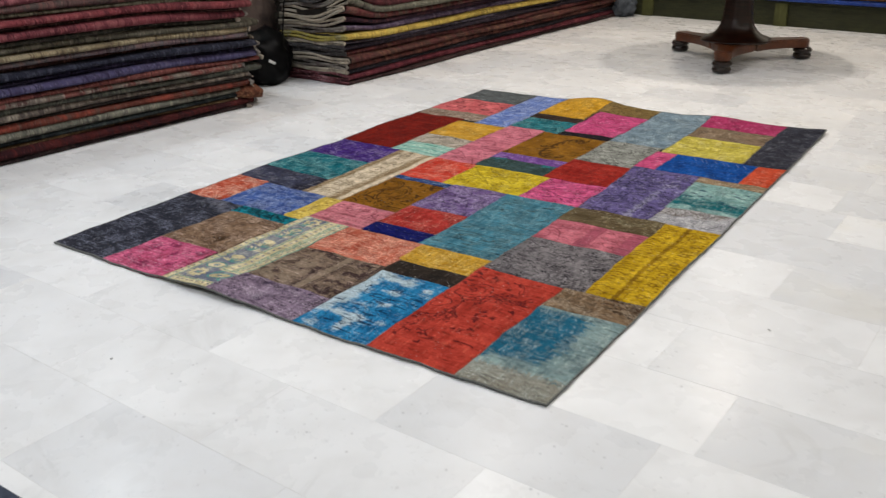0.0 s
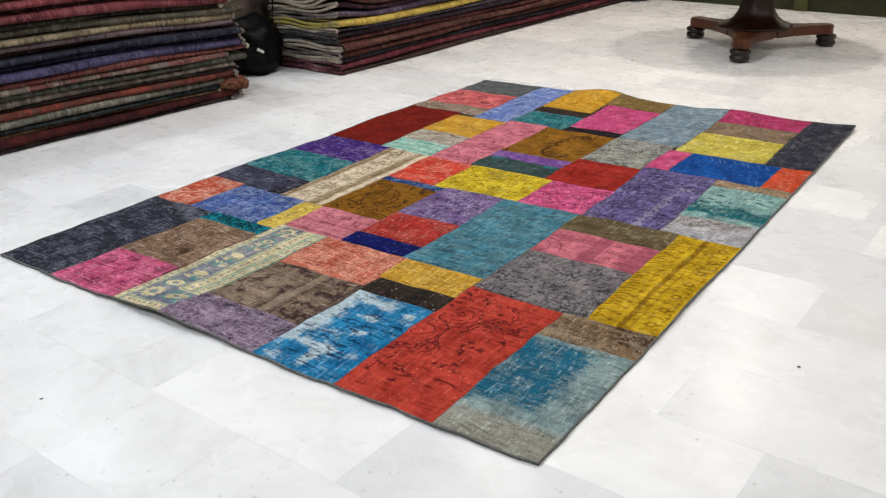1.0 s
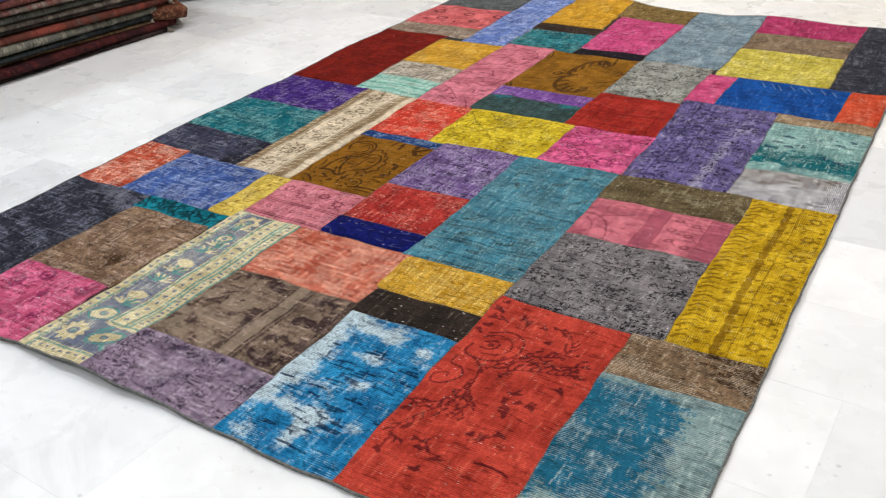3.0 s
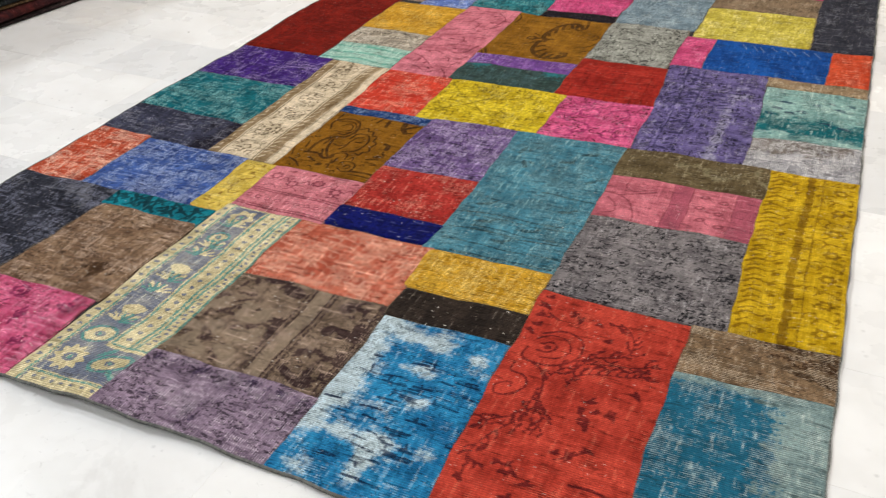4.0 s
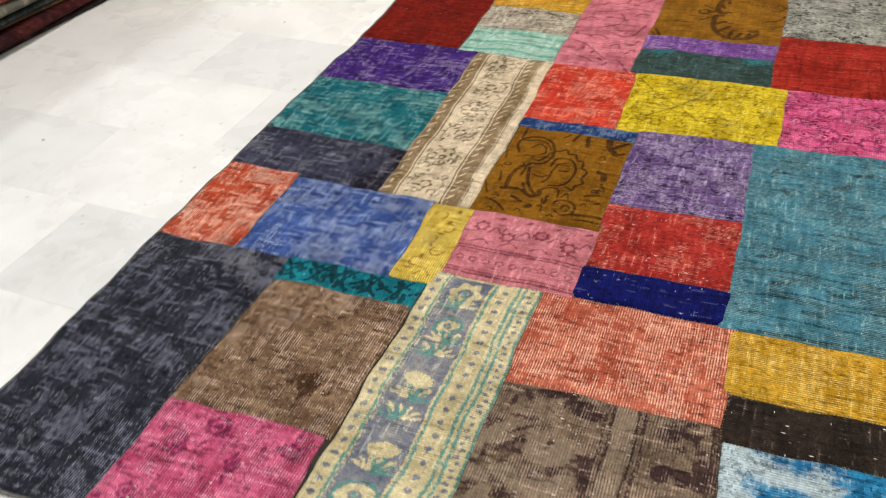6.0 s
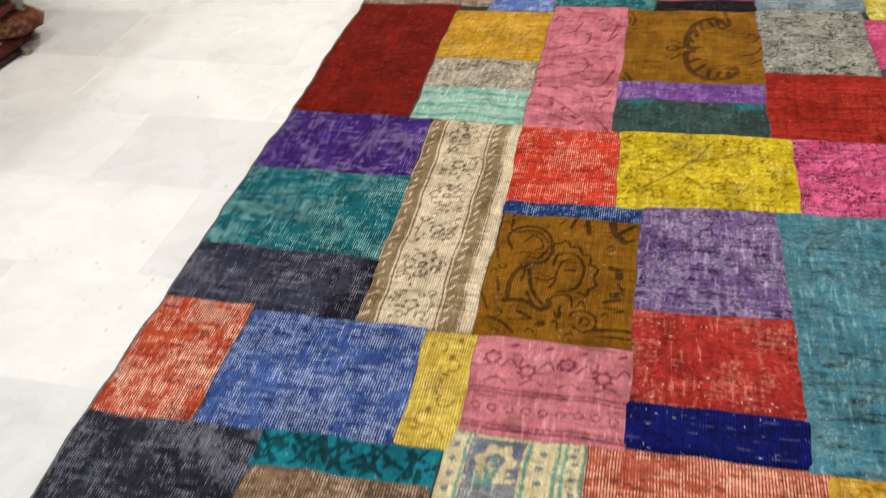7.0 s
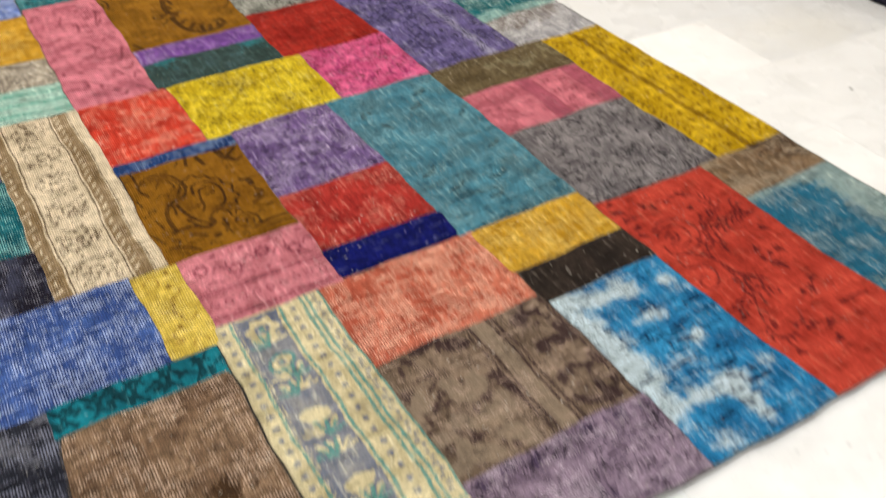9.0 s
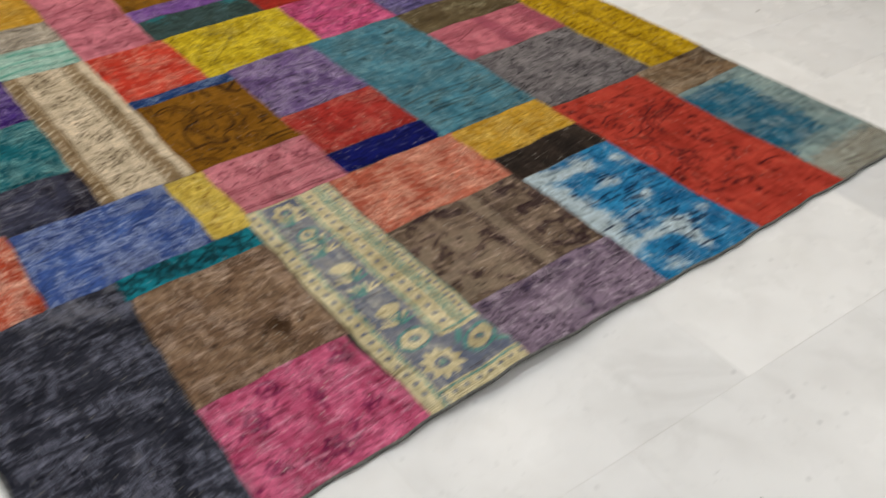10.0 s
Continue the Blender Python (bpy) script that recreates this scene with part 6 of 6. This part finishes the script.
P("pale aqua patch with teal band", 1.726, 1.515, 2.0, 1.878, "86b4b2", "9ac2be", "3a7c82", "c8dcd4", "x", 0.4, 0.5, 0.2, 0.1, art=aqua_band_art, stain="0a6872", motif="123c5a", ragged=0.4, fray=2.2, soft=0.14, lean=(0, 0, 0.012, 0))
P("thin tan strip", 1.718, 1.878, 2.0, 1.955, "987f62", "a68d70", "745c44", "c8b8a0", "x", 0.4, 0.3, 0, 0.1)
P("dark red patch", 1.138, 1.607, 1.436, 1.917, "a2241c", "ac2e24", "781812", "c46a58", "y", 0.15, 0.3, 0.2, 0.1, art=dark_red_art, motif="861c14", ragged=0.5, lean=(0, -0.014, 0, 0))
P("dark green strip", 0.792, 1.605, 1.138, 1.762, "3a504c", "40585a", "26383a", "5f8a8c", "x", 0.15, 0.3, 0, 0.1, art=green_art, stain="2a747c")
P("violet strip", 0.792, 1.762, 1.14, 1.852, "7a4aa0", "8858ac", "52307a", "b094c4", "y", 0.3, 0.3, 0, 0.1, art=pale_stripes_art, stain="ab8cc4", fray=1.2)
P("golden brown patch with wreath", 0.792, 1.852, 1.14, 2.285, "8a5c14", "94661c", "62400e", "ac8840", "y", 0.05, 0.15, 0, 0.05, art=wreath_art, motif="50320e", ragged=0.15)
P("rose pink patch with vines", 0.58, 1.612, 0.79, 2.29, "d37486", "d98292", "ad5064", "e2a8b2", "y", 0.15, 0.2, 0, 0.05, art=vine_art, motif="8f3f4f", ragged=0.3)
P("pale aqua strip", 0.297, 1.627, 0.578, 1.79, "97c6b8", "a6d0c4", "6fa598", "d0e2d8", "x", 0.5, 0.2, 0, 0.05, art=waves_art, motif="5fae9c", ragged=0.5)
P("cream and taupe strip", 0.292, 1.79, 0.578, 1.95, "aca090", "bcb0a0", "5c5044", "d8cec0", "x", 0.5, 0.8, 0.5, 0.05)
P("amber patch", 0.292, 1.95, 0.58, 2.255, "d59d28", "deaa3a", "b07c1c", "e8c878", "y", 0.35, 0.2, 0, 0.05)
P("maroon patch", 0.0, 1.637, 0.293, 2.295, "78170f", "841e14", "561009", "a04030", "y", 0.05, 0.3, 0, 0.05)
P("light grey mottled patch", 1.14, 1.917, 1.415, 2.298, "a2a49d", "adafa8", "72736e", "cfcfc8", "x", 0.14, 0.6, 0.8, 0.05)
P("small pink patch", 1.413, 1.957, 1.516, 2.235, "e05088", "e66494", "b2346c", "eea8c6", "y", 0.2, 0.3, 0.2, 0.05)
P("royal blue patch", 1.516, 1.957, 1.88, 2.24, "0d4b9c", "1556a8", "083470", "6f9ccc", "x", 0.12, 0.3, 0, 0.1, art=stitches_art, motif="a4b8d0", ragged=0.05)
P("orange red patch", 1.88, 1.952, 2.0, 2.245, "dc4c2c", "e05a38", "ac3620", "eaa088", "y", 0.3, 0.3, 0, 0.1)
# Far end.
P("pale yellow patch", 1.435, 2.237, 1.807, 2.575, "dbca4e", "e2d362", "a89434", "eee4a4", "x", 0.3, 0.25, 0.25, 0.05)
P("taupe strip", 1.435, 2.578, 1.81, 2.78, "8b765f", "967f68", "665442", "b8a894", "x", 0.3, 0.5, 0, 0.05)
P("crimson pink strip", 1.435, 2.783, 1.812, 3.0, "bc366a", "c64478", "8e2450", "dc90b0", "x", 0.2, 0.4, 0, 0.05)
P("charcoal corner patch", 1.81, 2.25, 2.0, 3.0, "30323f", "3b3d4a", "242530", "84848e", "y", 0.3, 0.4, 0, 0.1)
P("slate blue patch", 1.145, 2.297, 1.435, 3.0, "7b93a3", "889faf", "5c7486", "b0c0c8", "y", 0.4, 0.3, 0, 0.05)
P("black strip", 0.868, 2.287, 1.145, 2.36, "1a161e", "241e26", "100d12", "5c5660", "x", 0.1, 0.2, 0, 0.05)
P("magenta pink patch", 0.868, 2.36, 1.145, 2.80, "d84884", "e05c92", "a42e66", "eca0c4", "y", 0.25, 0.45, 0.3, 0.05)
P("ochre brown patch", 0.85, 2.80, 1.145, 3.0, "89703e", "937a4a", "5f4c28", "b8a278", "x", 0.2, 0.4, 0.5, 0.05)
P("bright amber patch", 0.572, 2.618, 0.85, 3.0, "d79d20", "dfaa34", "aa7616", "ecc870", "y", 0.3, 0.25, 0, 0.05)
P("dark brown strip", 0.574, 2.521, 0.86, 2.618, "3a2c26", "463630", "241b18", "80746a", "x", 0.1, 0.3, 0, 0.05)
P("teal strip", 0.577, 2.288, 0.870, 2.52, "1c7684", "28828e", "123e50", "80b4b4", "x", 0.35, 0.5, 0.5, 0.05)
P("periwinkle patch", 0.380, 2.257, 0.574, 3.0, "5c78c6", "6e8ad2", "3a509c", "b8c6e8", "y", 0.46, 0.4, 0, 0.05, lean=(-0.01, 0.0, 0, 0))
P("grey patch with worn nap", 0.0, 2.726, 0.366, 3.0, "5b6063", "676c6f", "3f4447", "8f9494", "x", 0.2, 0.4, 0, 0.05)
P("coral patch with rings", 0.0, 2.432, 0.372, 2.725, "d26266", "da7074", "a84448", "e6a8a4", "x", 0.25, 0.3, 0, 0.05, art=rings_art, motif="6a2830", ragged=0.2)
P("thin taupe strip", 0.0, 2.298, 0.383, 2.43, "958070", "a08b7b", "6e5c4e", "c4b8aa", "x", 0.35, 0.4, 0, 0.05)


def edge_cord(name, material, label):
    """A cord that runs round the rug's edge and follows its waves."""
    path = []
    for (ax, ay), (bx, by) in (((0, 0), (2, 0)), ((2, 0), (2, 3)), ((2, 3), (0, 3)), ((0, 3), (0, 0))):
        steps = int(max(abs(bx - ax), abs(by - ay)) / 0.02)
        path += [(ax + (bx - ax) * k / steps, ay + (by - ay) * k / steps) for k in range(steps)]
    bm = bmesh.new()
    rings = []
    for x, y in path:
        cx, cy = min(max(x, 0.012), 1.988), min(max(y, 0.012), 2.988)
        ox, oy = x - cx, y - cy
        d = max(math.hypot(ox, oy), 1e-6)
        ox, oy = ox / d, oy / d
        z = float(rug_height(np.float64(x), np.float64(y)))
        fray = 0.0012 * math.sin(61 * x + 47 * y)
        px, py = (float(q) for q in rug_warp(np.float64(x), np.float64(y)))
        rings.append([bm.verts.new((px + ox * a, py + oy * a, max(z + b, 0.0008))) for a, b in
                      ((-0.003, -0.0012), (0.0, -0.0006), (0.0016 + fray, -0.0016), (0.0022 + fray, -0.004), (0.0014, -0.007), (-0.006, -0.0085))])
    for k, a in enumerate(rings):
        b = rings[(k + 1) % len(rings)]
        for q in range(6):
            f = bm.faces.new((a[q], b[q], b[(q + 1) % 6], a[(q + 1) % 6]))
            f.smooth = True
    bmesh.ops.recalc_face_normals(bm, faces=bm.faces)
    return part(name, bm, material, RUG, label)


me = bpy.data.meshes.new("seam_stitching")
me.from_pydata(SEAMS[0], [], SEAMS[1])
part_mesh("seam_stitching", me, SEAM_YARN, RUG, "fine beige and grey whip stitches between the patches")

edge_cord("binding", BINDING, "dark overcast edge binding")

# The felt backing, just under the patches.
gx, gy = np.meshgrid(np.linspace(0.004, 1.996, 81), np.linspace(0.004, 2.996, 121), indexing="ij")
gz = rug_height(gx, gy)
ids = np.arange(gx.size).reshape(gx.shape)
quads = np.stack([ids[:-1, :-1], ids[1:, :-1], ids[1:, 1:], ids[:-1, 1:]], -1).reshape(-1, 4)
px, py = rug_warp(gx, gy)
top = np.stack([px, py, gz - 0.0046], -1).reshape(-1, 3)
low = np.stack([px, py, np.maximum(gz - 0.0085, 0.0006)], -1).reshape(-1, 3)
me = bpy.data.meshes.new("backing")
me.from_pydata(np.concatenate([top, low]).tolist(), [], np.concatenate([quads, quads[:, ::-1] + gx.size]).tolist())
part_mesh("backing", me, BACKING, RUG, "dark felt backing")

# The edge of another rug that lies behind the camera.
bm = bmesh.new()
add_box(bm, (0.45, -2.1, 0.0006), (1.75, -0.905, 0.010), 0.003)
tagged(part("rug", bm, SLATE_WOOL), "plain dark slate-blue rug, lying flat on marble", "rug")


# ---- marble tiles ----
def tile_mesh(w, h):
    bm = bmesh.new()
    add_box(bm, (0.0002, 0.0002, -0.010), (w - 0.0002, h - 0.0002, 0.0))
    rim = [e for e in bm.edges if all(v.co.z > -0.001 for v in e.verts)]
    bmesh.ops.bevel(bm, geom=rim, offset=0.0003, segments=1, affect="EDGES")
    me = bpy.data.meshes.new("tile")
    bm.to_mesh(me)
    bm.free()
    me.materials.append(MARBLE)
    return me


TILE_W, TILE_H = 0.6, 0.3
TILE = tile_mesh(TILE_W, TILE_H)
far_verts, far_faces = [], []
SHIFTS = {-3: 0.51, -2: 0.22, -1: 0.50, 2: 0.18, 4: 0.16, 5: 0.48, 3: 0.46, 1: 0.33}
rng = random.Random(5)
frame_of_tiles = pose(0, 0.09, 0, 0, 0, TILE_TURN)
for row in range(-15, 27):
    shift = SHIFTS.get(row, rng.uniform(0, 0.6))
    for col in range(-8, 10):
        at = frame_of_tiles @ Vector((shift + col * TILE_W, row * TILE_H, 0))
        if not (X0 - 0.57 < at.x < X1 - 0.03 and Y0 - 0.27 < at.y < Y1 - 0.03):
            continue
        sink = rng.uniform(0, 0.0002)
        if -1.6 < at.x < 2.9 and -1.5 < at.y < 5.0:
            ob = new("tile", TILE)
            ob.parent = floor
            ob.matrix_basis = frame_of_tiles @ pose(shift + col * TILE_W, row * TILE_H, -sink)
        else:
            k = len(far_verts)
            for v in TILE.vertices:
                p = frame_of_tiles @ (Vector((shift + col * TILE_W, row * TILE_H, -sink)) + v.co)
                far_verts.append((min(max(p.x, X0 + 0.001), X1 - 0.001), min(max(p.y, Y0 + 0.001), Y1 - 0.001), p.z))
            far_faces += [[k + q for q in p.vertices] for p in TILE.polygons]
me = bpy.data.meshes.new("outer_tiles")
me.from_pydata([tuple(v) for v in far_verts], [], far_faces)
outer = part_mesh("outer_tiles", me, marble(True), floor)
tagged(outer, "white marble floor tiles", kind="stuff")
